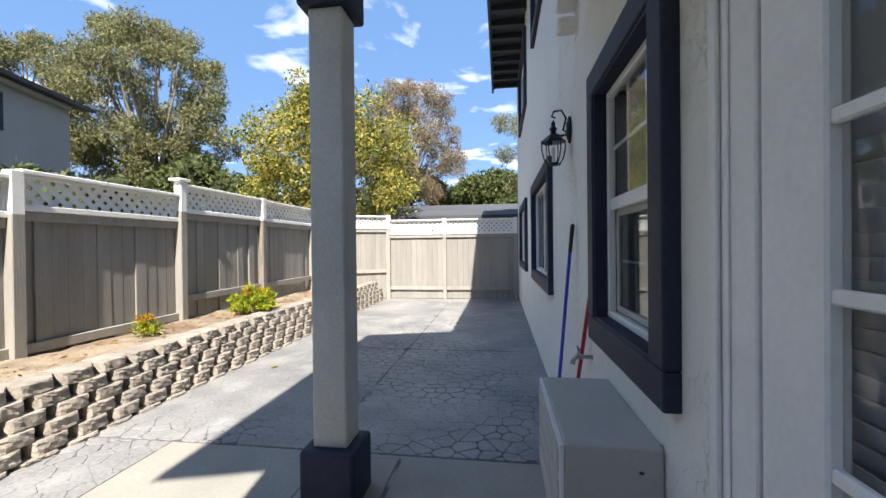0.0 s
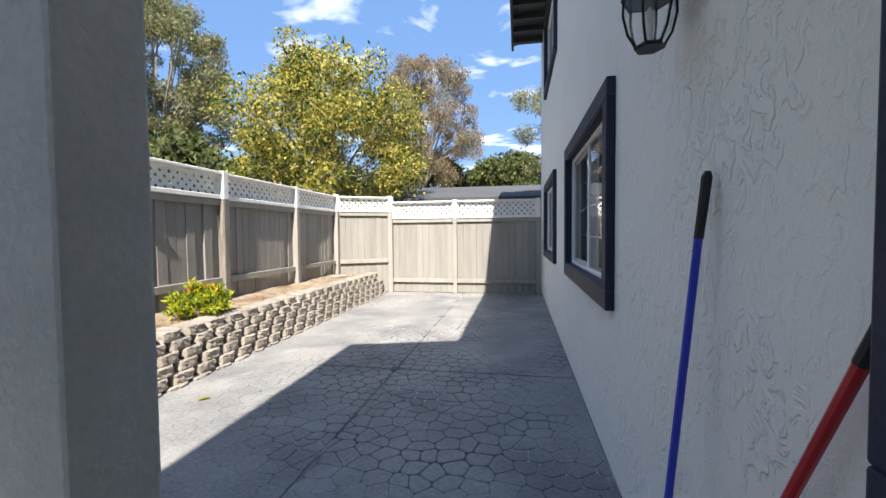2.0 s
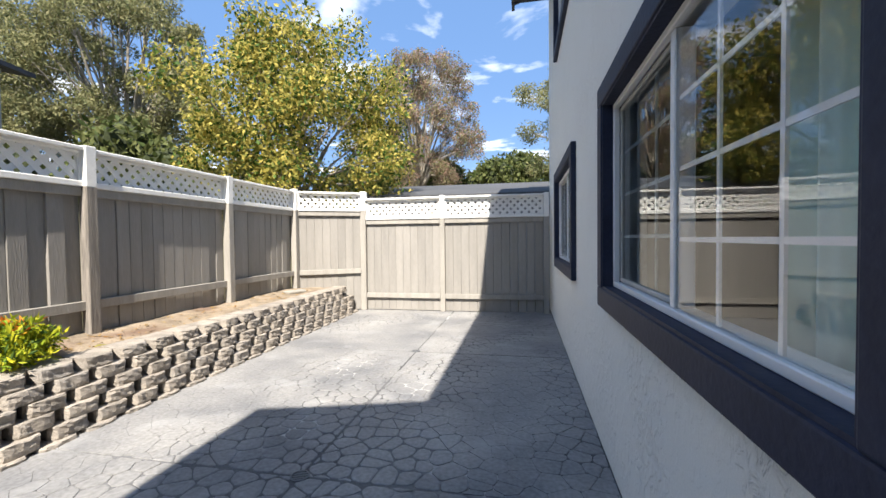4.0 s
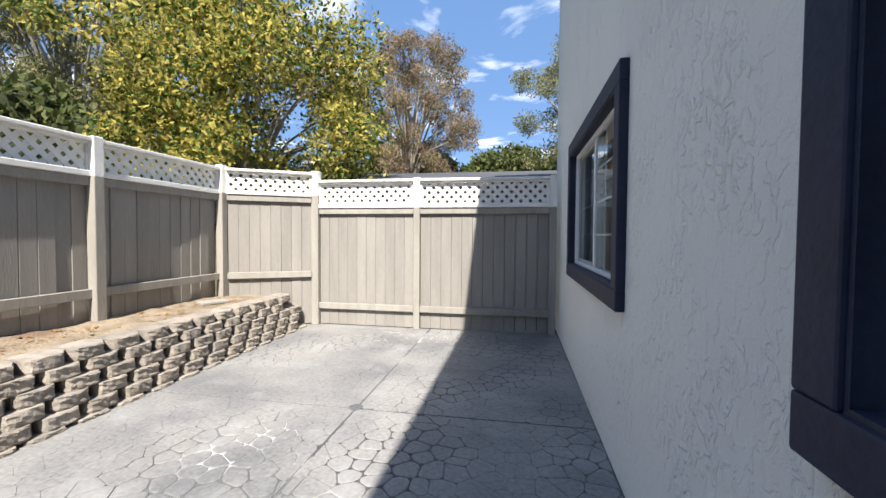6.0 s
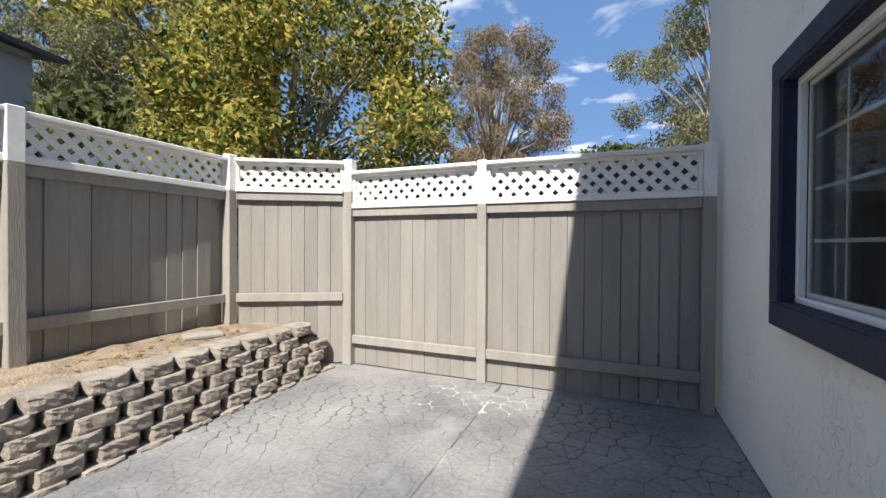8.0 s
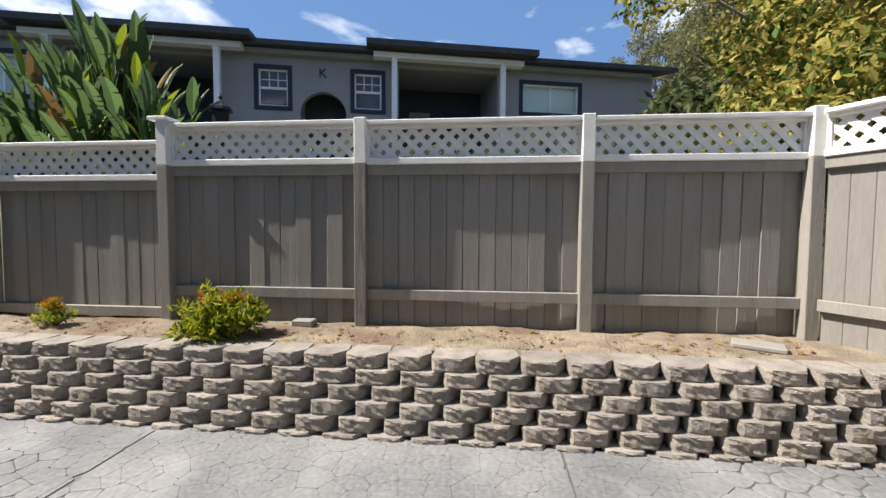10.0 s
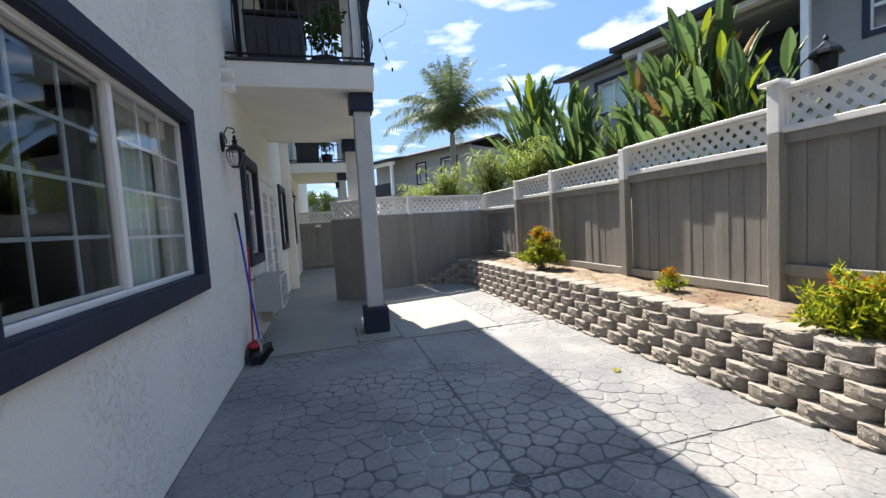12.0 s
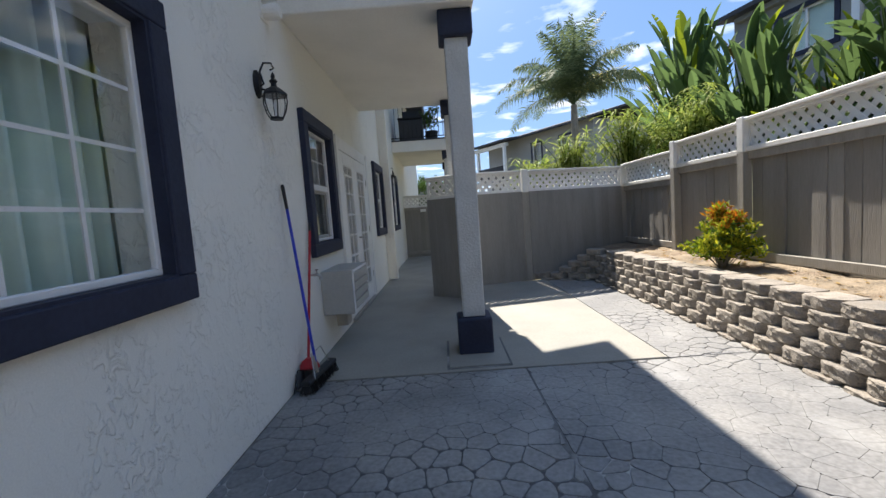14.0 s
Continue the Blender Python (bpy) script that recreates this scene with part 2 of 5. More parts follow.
# near-black green: shade deep in the foliage, put into colour
SHADE_CORE = mat("foliage_shade", (0.035, 0.045, 0.018), 1.0, var=0.3, scale=3, fine=14, bump=0.8)
EARTH = mat("planted_earth", (0.14, 0.13, 0.08), 1.0, var=0.3, scale=0.8, fine=8, bump=0.5)
LEAF_YEL = leaf_mat("yellowing_leaf", (0.20, 0.215, 0.05), (0.62, 0.50, 0.13), through=0.48)
LEAF_EUC = leaf_mat("eucalyptus_leaf", (0.12, 0.14, 0.06), (0.28, 0.26, 0.13), through=0.35)
LEAF_BRN = leaf_mat("brown_purple_leaf", (0.20, 0.16, 0.12), (0.36, 0.22, 0.16), through=0.35)
LEAF_GRN = leaf_mat("green_leaf", (0.035, 0.075, 0.012), (0.09, 0.15, 0.03))
LEAF_BAN = leaf_mat("banana_leaf", (0.07, 0.13, 0.05), (0.19, 0.26, 0.08), 0.4, 0.5)
LEAF_DRY = leaf_mat("dry_leaf", (0.25, 0.13, 0.04), (0.33, 0.24, 0.10))
LEAF_HEDGE = leaf_mat("far_hedge_leaf", (0.05, 0.075, 0.02), (0.13, 0.14, 0.05))
LEAF_SHRUB = leaf_mat("shrub_leaf", (0.16, 0.26, 0.02), (0.50, 0.46, 0.03), through=0.4)
LEAF_ORANGE = leaf_mat("orange_shoot", (0.45, 0.10, 0.015), (0.50, 0.28, 0.02))
LEAF_PALM = leaf_mat("palm_leaf", (0.10, 0.145, 0.075), (0.19, 0.235, 0.12), through=0.4)

# ---- mesh helpers ----
def mesh_of(bm, name, material, smooth=False):
    me = bpy.data.meshes.new(name)
    bm.to_mesh(me)
    bm.free()
    if material:
        me.materials.append(material)
    if smooth:
        me.polygons.foreach_set("use_smooth", [True] * len(me.polygons))
    return me


def part(name, bm, material, parent, label="", smooth=False):
    """One mesh object under a thing or a part."""
    ob = new(name, mesh_of(bm, name, material, smooth))
    ob.parent = parent
    if label:
        ob["label"] = label
    return ob


def thing(name, label, category, loc=(0, 0, 0), rz=0.0, group="", kind=""):
    ob = new(name)
    ob.empty_display_size = 0.1
    ob.matrix_world = pose(*loc, 0, 0, rz)
    return tagged(ob, label, category, group, kind)


def solid(name, bm, material, label, category, kind="", loc=(0, 0, 0), rz=0.0, smooth=False, group=""):
    ob = new(name, mesh_of(bm, name, material, smooth))
    ob.matrix_world = pose(*loc, 0, 0, rz)
    return tagged(ob, label, category, group, kind)


def box(x0, y0, z0, x1, y1, z1, bevel=0.0, bm=None, segments=1):
    b = bmesh.new()
    bmesh.ops.create_cube(b, size=1.0)
    for v in b.verts:
        v.co = Vector((x0 if v.co.x < 0 else x1, y0 if v.co.y < 0 else y1, z0 if v.co.z < 0 else z1))
    if bevel:
        bmesh.ops.bevel(b, geom=b.edges[:], offset=bevel, segments=segments, affect="EDGES", profile=0.5)
    if bm is None:
        return b
    return merge(bm, b)


def merge(bm, b):
    """Adds b to bm and frees b."""
    vs = {v: bm.verts.new(v.co) for v in b.verts}
    for f in b.faces:
        bm.faces.new([vs[v] for v in f.verts])
    b.free()
    return bm


def turned(bm, m):
    bmesh.ops.transform(bm, matrix=m, verts=bm.verts[:])
    return bm


def tube(points, radius, sides=8, bm=None, ends=True):
    """A round bar along points; radius a number or a list."""
    bm = bm or bmesh.new()
    pts = [Vector(p) for p in points]
    rad = radius if isinstance(radius, (list, tuple)) else [radius] * len(pts)
    rings = []
    up = Vector((0.13, 0.31, 0.94))
    for i, p in enumerate(pts):
        d = (pts[min(i + 1, len(pts) - 1)] - pts[max(i - 1, 0)]).normalized()
        u = up.cross(d)
        if u.length < 0.05:
            u = Vector((1, 0, 0)).cross(d)
        u.normalize()
        w = d.cross(u)
        rings.append([bm.verts.new(p + rad[i] * (math.cos(a) * u + math.sin(a) * w))
                      for a in (2 * math.pi * k / sides for k in range(sides))])
    for r, s in zip(rings, rings[1:]):
        for k in range(sides):
            bm.faces.new((r[k], r[(k + 1) % sides], s[(k + 1) % sides], s[k]))
    if ends:
        bm.faces.new(rings[0][::-1])
        bm.faces.new(rings[-1])
    return bm


def lathe(profile, sides=12, bm=None, at=(0, 0, 0), squash=1.0):
    """Turned body from (radius, z) pairs."""
    bm = bm or bmesh.new()
    rings = [[bm.verts.new((at[0] + r * math.cos(2 * math.pi * k / sides), at[1] + squash * r * math.sin(2 * math.pi * k / sides), at[2] + z))
              for k in range(sides)] for r, z in profile]
    for r, s in zip(rings, rings[1:]):
        for k in range(sides):
            bm.faces.new((r[k], r[(k + 1) % sides], s[(k + 1) % sides], s[k]))
    bm.faces.new(rings[0][::-1])
    bm.faces.new(rings[-1])
    return bm


def prism(outline, axis, lo, hi, bm=None):
    """Extrudes a 2D outline along an axis: 'x' takes (y, z), 'y' takes (x, z), 'z' takes (x, y)."""
    bm = bm or bmesh.new()
    def put(p, h):
        return {"x": (h, p[0], p[1]), "y": (p[0], h, p[1]), "z": (p[0], p[1], h)}[axis]
    a = [bm.verts.new(put(p, lo)) for p in outline]
    b = [bm.verts.new(put(p, hi)) for p in outline]
    n = len(outline)
    for k in range(n):
        bm.faces.new((a[k], a[(k + 1) % n], b[(k + 1) % n], b[k]))
    bm.faces.new(a[::-1])
    bm.faces.new(b)
    bmesh.ops.recalc_face_normals(bm, faces=bm.faces[:])
    return bm


def frame_ring(y0, z0, y1, z1, w, x0, x1, bm=None, bevel=0.0):
    """A rectangular frame in the y-z plane, w wide, from x0 to x1 deep, butted end to end."""
    bm = bm or bmesh.new()
    box(x0, y0, z0, x1, y1, z0 + w, bevel, bm)
    box(x0, y0, z1 - w, x1, y1, z1, bevel, bm)
    box(x0, y0, z0 + w, x1, y0 + w, z1 - w, bevel, bm)
    box(x0, y1 - w, z0 + w, x1, y1, z1 - w, bevel, bm)
    return bm

# ---- the house ----
WX = 0.92                                  # face of the stucco wall
WIN = {                                    # clear openings: y0, z0, y1, z1
    "a": (1.87, 1.04, 2.60, 2.11),
    "b": (4.555, 1.04, 6.405, 2.10),
    "c": (8.015, 1.04, 9.915, 2.12),
}
DOOR = (-0.10, 0.0, 1.41, 2.08)
UP = {"d": (7.95, 3.95, 9.9, 5.1), "e": (4.6, 4.2, 6.2, 5.1)}
SOUTH = {"h": (-1.75, 1.05, -0.95, 2.12), "i": (-4.3, 1.05, -3.4, 2.12)}
BALC_DOOR = (0.5, 3.2, 2.2, 5.2)


def wall_openings(name, x0, x1, y_lo, y_hi, z_lo, z_hi, openings, material, label):
    """A wall along y with holes that go through it."""
    bm = bmesh.new()
    ys = sorted({y_lo, y_hi, *(o[0] for o in openings), *(o[2] for o in openings)})
    for a, b in zip(ys, ys[1:]):
        cuts = sorted((o[1], o[3]) for o in openings if o[0] <= a + 1e-6 and o[2] >= b - 1e-6)
        z = z_lo
        for lo, hi in cuts:
            if lo > z:
                box(x0, a, z, x1, b, lo, 0, bm)
            z = hi
        if z < z_hi:
            box(x0, a, z, x1, b, z_hi, 0, bm)
    bmesh.ops.remove_doubles(bm, verts=bm.verts[:], dist=1e-5)
    return solid(name, bm, material, label, "wall", "structure")


wall_openings("wall_east", WX, WX + 0.2, -14.0, 11.75, 0.0, 5.75, [*WIN.values(), DOOR, *UP.values(), *SOUTH.values(), BALC_DOOR], STUCCO,
              "light grey hand-trowelled stucco house wall")
solid("wall_house_north", box(WX + 0.2, 11.55, 0, 6.0, 11.75, 5.75), STUCCO, "light grey stucco end wall of the house", "wall", "structure")
# room surfaces coloured dark, so indoor shade is painted in
solid("wall_inside", box(4.6, -14, 0, 4.8, 11.55, 5.75), UNLIT_ROOM, "plain inner wall with room shade in its dark colour", "wall", "structure")
solid("wall_house_south", box(WX + 0.2, -14.2, 0, 6.0, -14.0, 5.75), STUCCO, "light grey stucco end wall", "wall", "structure")
solid("floor_inside", box(WX + 0.2, -14, -0.02, 4.6, 11.55, 0.03), UNLIT_ROOM, "indoor floor with room shade in its dark colour", "floor", "structure")
solid("ceiling_inside", box(WX + 0.2, -14, 2.6, 4.6, 11.55, 2.85), UNLIT_ROOM, "indoor ceiling with room shade in its dark colour", "ceiling", "structure")
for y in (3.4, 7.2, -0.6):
    solid("wall_partition", box(WX + 0.2, y, 0.03, 4.6, y + 0.1, 2.6), UNLIT_ROOM, "plain indoor partition wall", "wall", "structure")


def trim_ring(y0, z0, y1, z1, w, proud):
    """Bulky rounded foam trim around an opening, butted, with worn edges."""
    bm = bmesh.new()
    for a in ((y0 - w, z0 - w, y1 + w, z0), (y0 - w, z1, y1 + w, z1 + w), (y0 - w, z0, y0, z1), (y1, z0, y1 + w, z1)):
        box(WX - proud, a[0], a[1], WX + 0.003, a[2], a[3], 0.008, bm, 2)
    # the reveal: the trim's inner faces run back into the wall
    for a in ((y0, z0 - 0.004, y1, z0 + 0.012), (y0, z1 - 0.012, y1, z1 + 0.004), (y0 - 0.004, z0 + 0.012, y0 + 0.012, z1 - 0.012), (y1 - 0.012, z0 + 0.012, y1 + 0.004, z1 - 0.012)):
        box(WX - proud + 0.01, a[0], a[1], WX + 0.06, a[2], a[3], 0, bm)
    return bm


def muntins(y0, z0, y1, z1, nx, nz, x, t=0.016):
    out = []
    for k in range(1, nx):
        y = y0 + (y1 - y0) * k / nx
        out.append(box(x, y - t / 2, z0, x + 0.008, y + t / 2, z1))
    for k in range(1, nz):
        z = z0 + (z1 - z0) * k / nz
        out.append(box(x + 0.001, y0, z - t / 2, x + 0.007, y1, z + t / 2))
    return out


def pane(name, y0, z0, y1, z1, x, parent, material=None):
    ob = part(name, box(x, y0, z0, x + 0.004, y1, z1), material or GLASS, parent, "clear window glass")
    ob.visible_shadow = False
    return ob


def window(name, o, style, label, trim=0.115, proud=0.05, x=0.965):
    """A white vinyl window in a navy trim. style: hung (upper and lower sash) or slider (two sashes side by side)."""
    y0, z0, y1, z1 = o
    w = thing(name, label, "window", kind="structure")
    part("window_trim", trim_ring(y0, z0, y1, z1, trim, proud), NAVY, w, "dark navy painted trim with rounded worn edges")
    e = 0.03
    part("window_frame", frame_ring(y0 + 0.012, z0 + 0.012, y1 - 0.012, z1 - 0.012, e, x - 0.03, x + 0.002, bevel=0.004), VINYL, w, "white vinyl frame")
    a0, b0, a1, b1 = y0 + 0.012 + e, z0 + 0.012 + e, y1 - 0.012 - e, z1 - 0.012 - e
    if style == "hung":
        mid = (b0 + b1) / 2
        part("meeting_rail", box(x - 0.022, a0, mid - 0.028, x + 0.03, a1, mid + 0.028, 0.004), VINYL, w)
        part("sash", frame_ring(a0, b0, a1, mid - 0.028, 0.028, x + 0.003, x + 0.024, bevel=0.003), ACBOX, w, "grey lower sash")
        pane("upper_pane", a0, mid + 0.028, a1, b1, x - 0.014, w)
        pane("lower_pane", a0 + 0.028, b0 + 0.028, a1 - 0.028, mid - 0.056, x + 0.012, w, GLASS_LOW)
        for bm in muntins(a0, mid + 0.028, a1, b1, 3, 2, x - 0.006) + muntins(a0 + 0.028, b0 + 0.028, a1 - 0.028, mid - 0.056, 3, 2, x + 0.018, 0.012):
            part("muntin", bm, VINYL, w)
    else:
        split = a0 + (a1 - a0) * style
        part("mullion", box(x - 0.02, split - 0.022, b0, x + 0.05, split + 0.022, b1, 0.004), VINYL, w)
        part("sash", frame_ring(split + 0.022, b0, a1, b1, 0.024, x + 0.003, x + 0.024, bevel=0.003), ACBOX, w, "grey sliding sash")
        pane("fixed_pane", a0, b0, split - 0.022, b1, x - 0.012, w)
        pane("sliding_pane", split + 0.046, b0 + 0.024, a1 - 0.024, b1 - 0.024, x + 0.012, w, GLASS_LOW)
        n = 3 if y1 - y0 > 1.4 else 2
        for bm in muntins(a0, b0, split - 0.022, b1, n, 4, x - 0.004) + muntins(split + 0.046, b0 + 0.024, a1 - 0.024, b1 - 0.024, n, 4, x + 0.02):
            part("muntin", bm, VINYL, w)
    return w


window("window_1", WIN["a"], "hung", "white double-hung window in a navy trim beside the door")
window("window_2", WIN["b"], 0.5, "wide white sliding window with white grids in a navy trim")
window("window_3", WIN["c"], 0.5, "white sliding window in a navy trim near the gate")
window("window_4", UP["d"], 0.5, "upper storey window in a navy trim under the eave")
window("window_5", UP["e"], 0.5, "upper storey window in a navy trim")
window("window_7", SOUTH["h"], "hung", "window in a navy trim past the door")
window("window_8", SOUTH["i"], "hung", "window in a navy trim of the next home")


def curtain(y0, y1, z0, z1, x, label, material):
    """Hanging folds, a wavy sheet with thickness."""
    bm = bmesh.new()
    n = int((y1 - y0) / 0.012)
    rows = []
    for k in range(n + 1):
        y = y0 + (y1 - y0) * k / n
        d = 0.05 * math.sin(y * 52 + 1.8 * math.sin(y * 7)) + 0.014 * math.sin(y * 113 + 1)
        rows.append([bm.verts.new((x + d + o, y, z)) for o, z in ((0, z0), (0, z1), (0.006, z1), (0.006, z0))])
    for r, s in zip(rows, rows[1:]):
        for k in range(4):
            bm.faces.new((r[k], s[k], s[(k + 1) % 4], r[(k + 1) % 4]))
    return solid("curtain", bm, material, label, "curtain", smooth=True)


curtain(3.95, 4.42, 0.03, 2.25, 1.20, "pale green-grey curtain hanging in folds behind the window", CURTAIN)
curtain(4.45, 5.2, 0.03, 2.25, 1.20, "pale green-grey curtain hanging in folds behind the window", CURTAIN)
curtain(8.0, 9.0, 0.03, 2.25, 1.20, "pale curtain hanging behind the small window", CURTAIN)

# door: white frame, two glazed leaves
d0, _, d1, d2 = DOOR
door = thing("door_1", "white double patio door with glass panes", "door", kind="structure")
fb = bmesh.new()
for lo, hi, zt in ((d1, d1 + 0.15, d2 + 0.15), (d0 - 0.15, d0, d2 + 0.15)):
    box(WX - 0.012, lo, 0.052, WX + 0.14, hi, zt, 0.004, fb)
box(WX - 0.012, d0, d2, WX + 0.14, d1, d2 + 0.15, 0.004, fb)
part("door_frame", fb, WHITE, door, "white painted door casing")
for lo, hi in ((d1 + 0.118, d1 + 0.152), (d0 - 0.152, d0 - 0.118)):
    part("casing_bead", box(WX - 0.024, lo, 0.052, WX - 0.0125, hi, d2 + 0.15, 0.005, None, 2), WHITE, door)
    part("casing_bead", box(WX - 0.017, lo - 0.034 if lo > 0 else hi + 0.01, 0.052, WX - 0.0125, lo - 0.01 if lo > 0 else hi + 0.034, d2 + 0.11, 0.002), WHITE, door)
part("threshold", box(WX - 0.03, d0, 0.004, WX + 0.16, d1, 0.05, 0.006), CHROME, door)
STILE = 0.142


def french_leaf(w):
    """A glazed leaf in its own axes, hinge at y = 0: stiles, rails and a raised bead round the glass."""
    bm = bmesh.new()
    box(0, 0, 0.055, 0.045, STILE, d2 - 0.006, 0.004, bm)
    box(0, w - STILE, 0.055, 0.045, w, d2 - 0.006, 0.004, bm)
    box(0, STILE, 0.055, 0.045, w - STILE, 0.275, 0.004, bm)
    box(0, STILE, d2 - 0.155, 0.045, w - STILE, d2 - 0.006, 0.004, bm)
    return bm


for yy, w in ((d1 - 0.752, 0.745), (d0 + 0.007, 0.745)):
    leaf = part("door_leaf", turned(french_leaf(w), pose(WX - 0.008, yy, 0)), WHITE, door, "white glazed door leaf")
    part("glass_bead", frame_ring(yy + STILE, 0.276, yy + w - STILE, d2 - 0.156, 0.02, WX - 0.014, WX + 0.012, bevel=0.005), WHITE, leaf)
    g = part("glass", box(WX + 0.008, yy + STILE, 0.276, WX + 0.012, yy + w - STILE, d2 - 0.156), GLASS, leaf)
    g.visible_shadow = False
    for z in (0.525, 0.787, 1.049, 1.311, 1.573, 1.80):
        part("muntin", box(WX - 0.010, yy + STILE + 0.02, z - 0.012, WX + 0.007, yy + w - STILE - 0.02, z + 0.012, 0.004), WHITE, leaf)
    y = yy + w / 2
    part("muntin", box(WX - 0.009, y - 0.011, 0.296, WX + 0.007, y + 0.011, d2 - 0.176, 0.004), WHITE, leaf)
part("door_handle", tube([(WX - 0.010, 0.655 + 0.03, 1.0), (WX - 0.05, 0.685, 1.0), (WX - 0.055, 0.70, 1.0), (WX - 0.055, 0.79, 1.0)], 0.009, 8), CHROME, door)
blind = thing("window_blind", "white slatted blind hanging behind the door glass", "blind", (WX + 0.075, 0, 0))
for k in range(47):
    z = 0.29 + k * 0.0365
    part("slat", turned(box(-0.021, d0 + 0.06, -0.001, 0.021, d1 - 0.06, 0.001), pose(0, 0, z, 0, 66, 0)), VINYL, blind)
for z in (0.35, 1.05, 1.75):
    part("hinge", box(WX - 0.019, d0 - 0.012, z, WX - 0.012, d0 + 0.005, z + 0.09, 0.002), CHROME, door)

# balcony over the patio
balcony = thing("balcony", "white balcony with a black iron railing over the patio", "balcony", kind="structure")
BY0, BY1, BX = -0.05, 2.95, -0.62
part("balcony_floor", box(BX, BY0, 2.87, WX, BY1, 3.14, 0.008), STUCCO_SMOOTH, balcony, "white painted balcony slab")
part("edge_cap", box(BX - 0.02, BY0 - 0.02, 3.14, WX, BY1 + 0.02, 3.17, 0.006), DARK_TRIM, balcony, "dark metal drip edge")


def bellied(x, y, nx, ny):
    """One railing bar that bellies outwards."""
    return [(x + nx * o, y + ny * o, 3.17 + z) for o, z in ((0, 0.06), (0.05, 0.14), (0.085, 0.26), (0.07, 0.42), (0.02, 0.60), (0, 0.8), (0, 1.0))]


def railing(owner, x0, x1, y0, y1):
    part("top_rail", tube([(WX, y1, 4.18), (x0, y1, 4.18), (x0, y0, 4.18), (WX, y0, 4.18)], 0.02, 6), BLACK, owner)
    part("bottom_rail", tube([(WX, y1, 3.23), (x0, y1, 3.23), (x0, y0, 3.23), (WX, y0, 3.23)], 0.014, 6), BLACK, owner)
    n = int((x1 - x0) / 0.11)
    for k in range(n):
        part("bar", tube(bellied(x0 + 0.06 + k * 0.11, y1, 0, 1), 0.008, 5), BLACK, owner)
    n = int((y1 - y0) / 0.11)
    for k in range(n):
        part("bar", tube(bellied(x0, y0 + 0.06 + k * 0.11, -1, 0), 0.008, 5), BLACK, owner)
    for y in (y0, y1):
        part("railing_post", box(x0 - 0.03, y - 0.03, 3.17, x0 + 0.03, y + 0.03, 4.22, 0.004), BLACK, owner)


railing(balcony, BX + 0.05, WX, BY0 + 0.05, BY1 - 0.05)

# pillar with a dark base and head
PX, PY = -0.47, 2.72


def pillar(x, y, label):
    p = thing("pillar", label, "pillar", (x, y, 0), group="balcony pillars")
    part("pillar_base", box(-0.15, -0.15, 0.004, 0.15, 0.15, 0.325, 0.02, None, 2), NAVY, p, "dark navy base block")
    part("shaft", box(-0.095, -0.095, 0.325, 0.095, 0.095, 2.66, 0.012, None, 2), PILLAR, p, "pale grey stucco shaft")
    part("pillar_head", box(-0.14, -0.14, 2.66, 0.14, 0.14, 2.868, 0.015, None, 2), NAVY, p, "dark navy head block")
    return p


post = pillar(PX, PY, "square grey stucco pillar with dark base and head")

# roofs
eave = thing("roof_main", "dark roof with deep eave and exposed rafters", "roof", kind="structure")
part("roof_slope", prism([(0.31, 5.50), (6.2, 7.2), (6.2, 7.32), (0.31, 5.62)], "y", -14.3, 11.45), ROOF, eave)
part("fascia", box(0.26, -14.3, 5.40, 0.31, 11.45, 5.64, 0.004), DARK_TRIM, eave)
for k in range(52):
    y = -13.9 + k * 0.49
    part("rafter", box(0.31, y, 5.42, WX, y + 0.09, 5.52), DARK_TRIM, eave)
part("soffit", box(0.31, -14.3, 5.53, WX + 0.2, 11.45, 5.548), DARK_TRIM, eave)
broof = thing("roof_balcony", "dark sloping roof over the balcony", "roof", kind="structure")
part("roof_slope", prism([(-1.04, 5.45), (1.6, 6.33), (1.6, 6.43), (-1.04, 5.55)], "y", -1.9, 2.05), ROOF, broof)
for y in (-0.2, 1.75):
    part("roof_post", box(-0.62, y - 0.07, 3.17, -0.48, y + 0.07, 5.62, 0.01), WHITE, broof)

pillar(PX, 0.12, "square grey stucco pillar with dark base and head")
for k, y in enumerate((-4.45, -6.85)):
    pillar(PX, y, "square grey stucco pillar of the next home")
balcony2 = thing("balcony", "white balcony of the next home with black railing", "balcony", kind="structure")
part("balcony_floor", box(BX, -7.1, 2.87, WX, -4.2, 3.14, 0.008), STUCCO_SMOOTH, balcony2, "white painted balcony slab")
part("edge_cap", box(BX - 0.02, -7.12, 3.14, WX, -4.18, 3.17, 0.006), DARK_TRIM, balcony2)
railing(balcony2, BX + 0.05, WX, -7.05, -4.25)
broof2 = copy_thing(broof, pose(0, -7.2, 0))
# things on the balconies
for y in (0.9, -6.0):
    bs = bmesh.new()
    tube([(0, 0, 0), (0, 0, 0.02)], 0.2, 12, bs)
    tube([(0, 0, 0.02), (0, 0, 0.45)], 0.02, 6, bs)
    solid("plant_stand", bs, BLACK, "black round plant stand on the balcony", "plant stand", loc=(0.1, y, 3.17))
    st = thing("balcony_chair", "dark folding chair on the balcony", "chair", (0.45, y + 1.2, 3.17))
    part("seat", box(-0.22, -0.22, 0.42, 0.22, 0.22, 0.45, 0.01), DARK_TRIM, st)
    part("backrest", box(-0.22, -0.25, 0.45, 0.22, -0.21, 0.9, 0.01), DARK_TRIM, st)
    for sx in (-0.2, 0.2):
        for sy in (-0.2, 0.2):
            part("leg", tube([(sx, sy, 0), (sx, sy, 0.42)], 0.012, 6), DARK_TRIM, st)
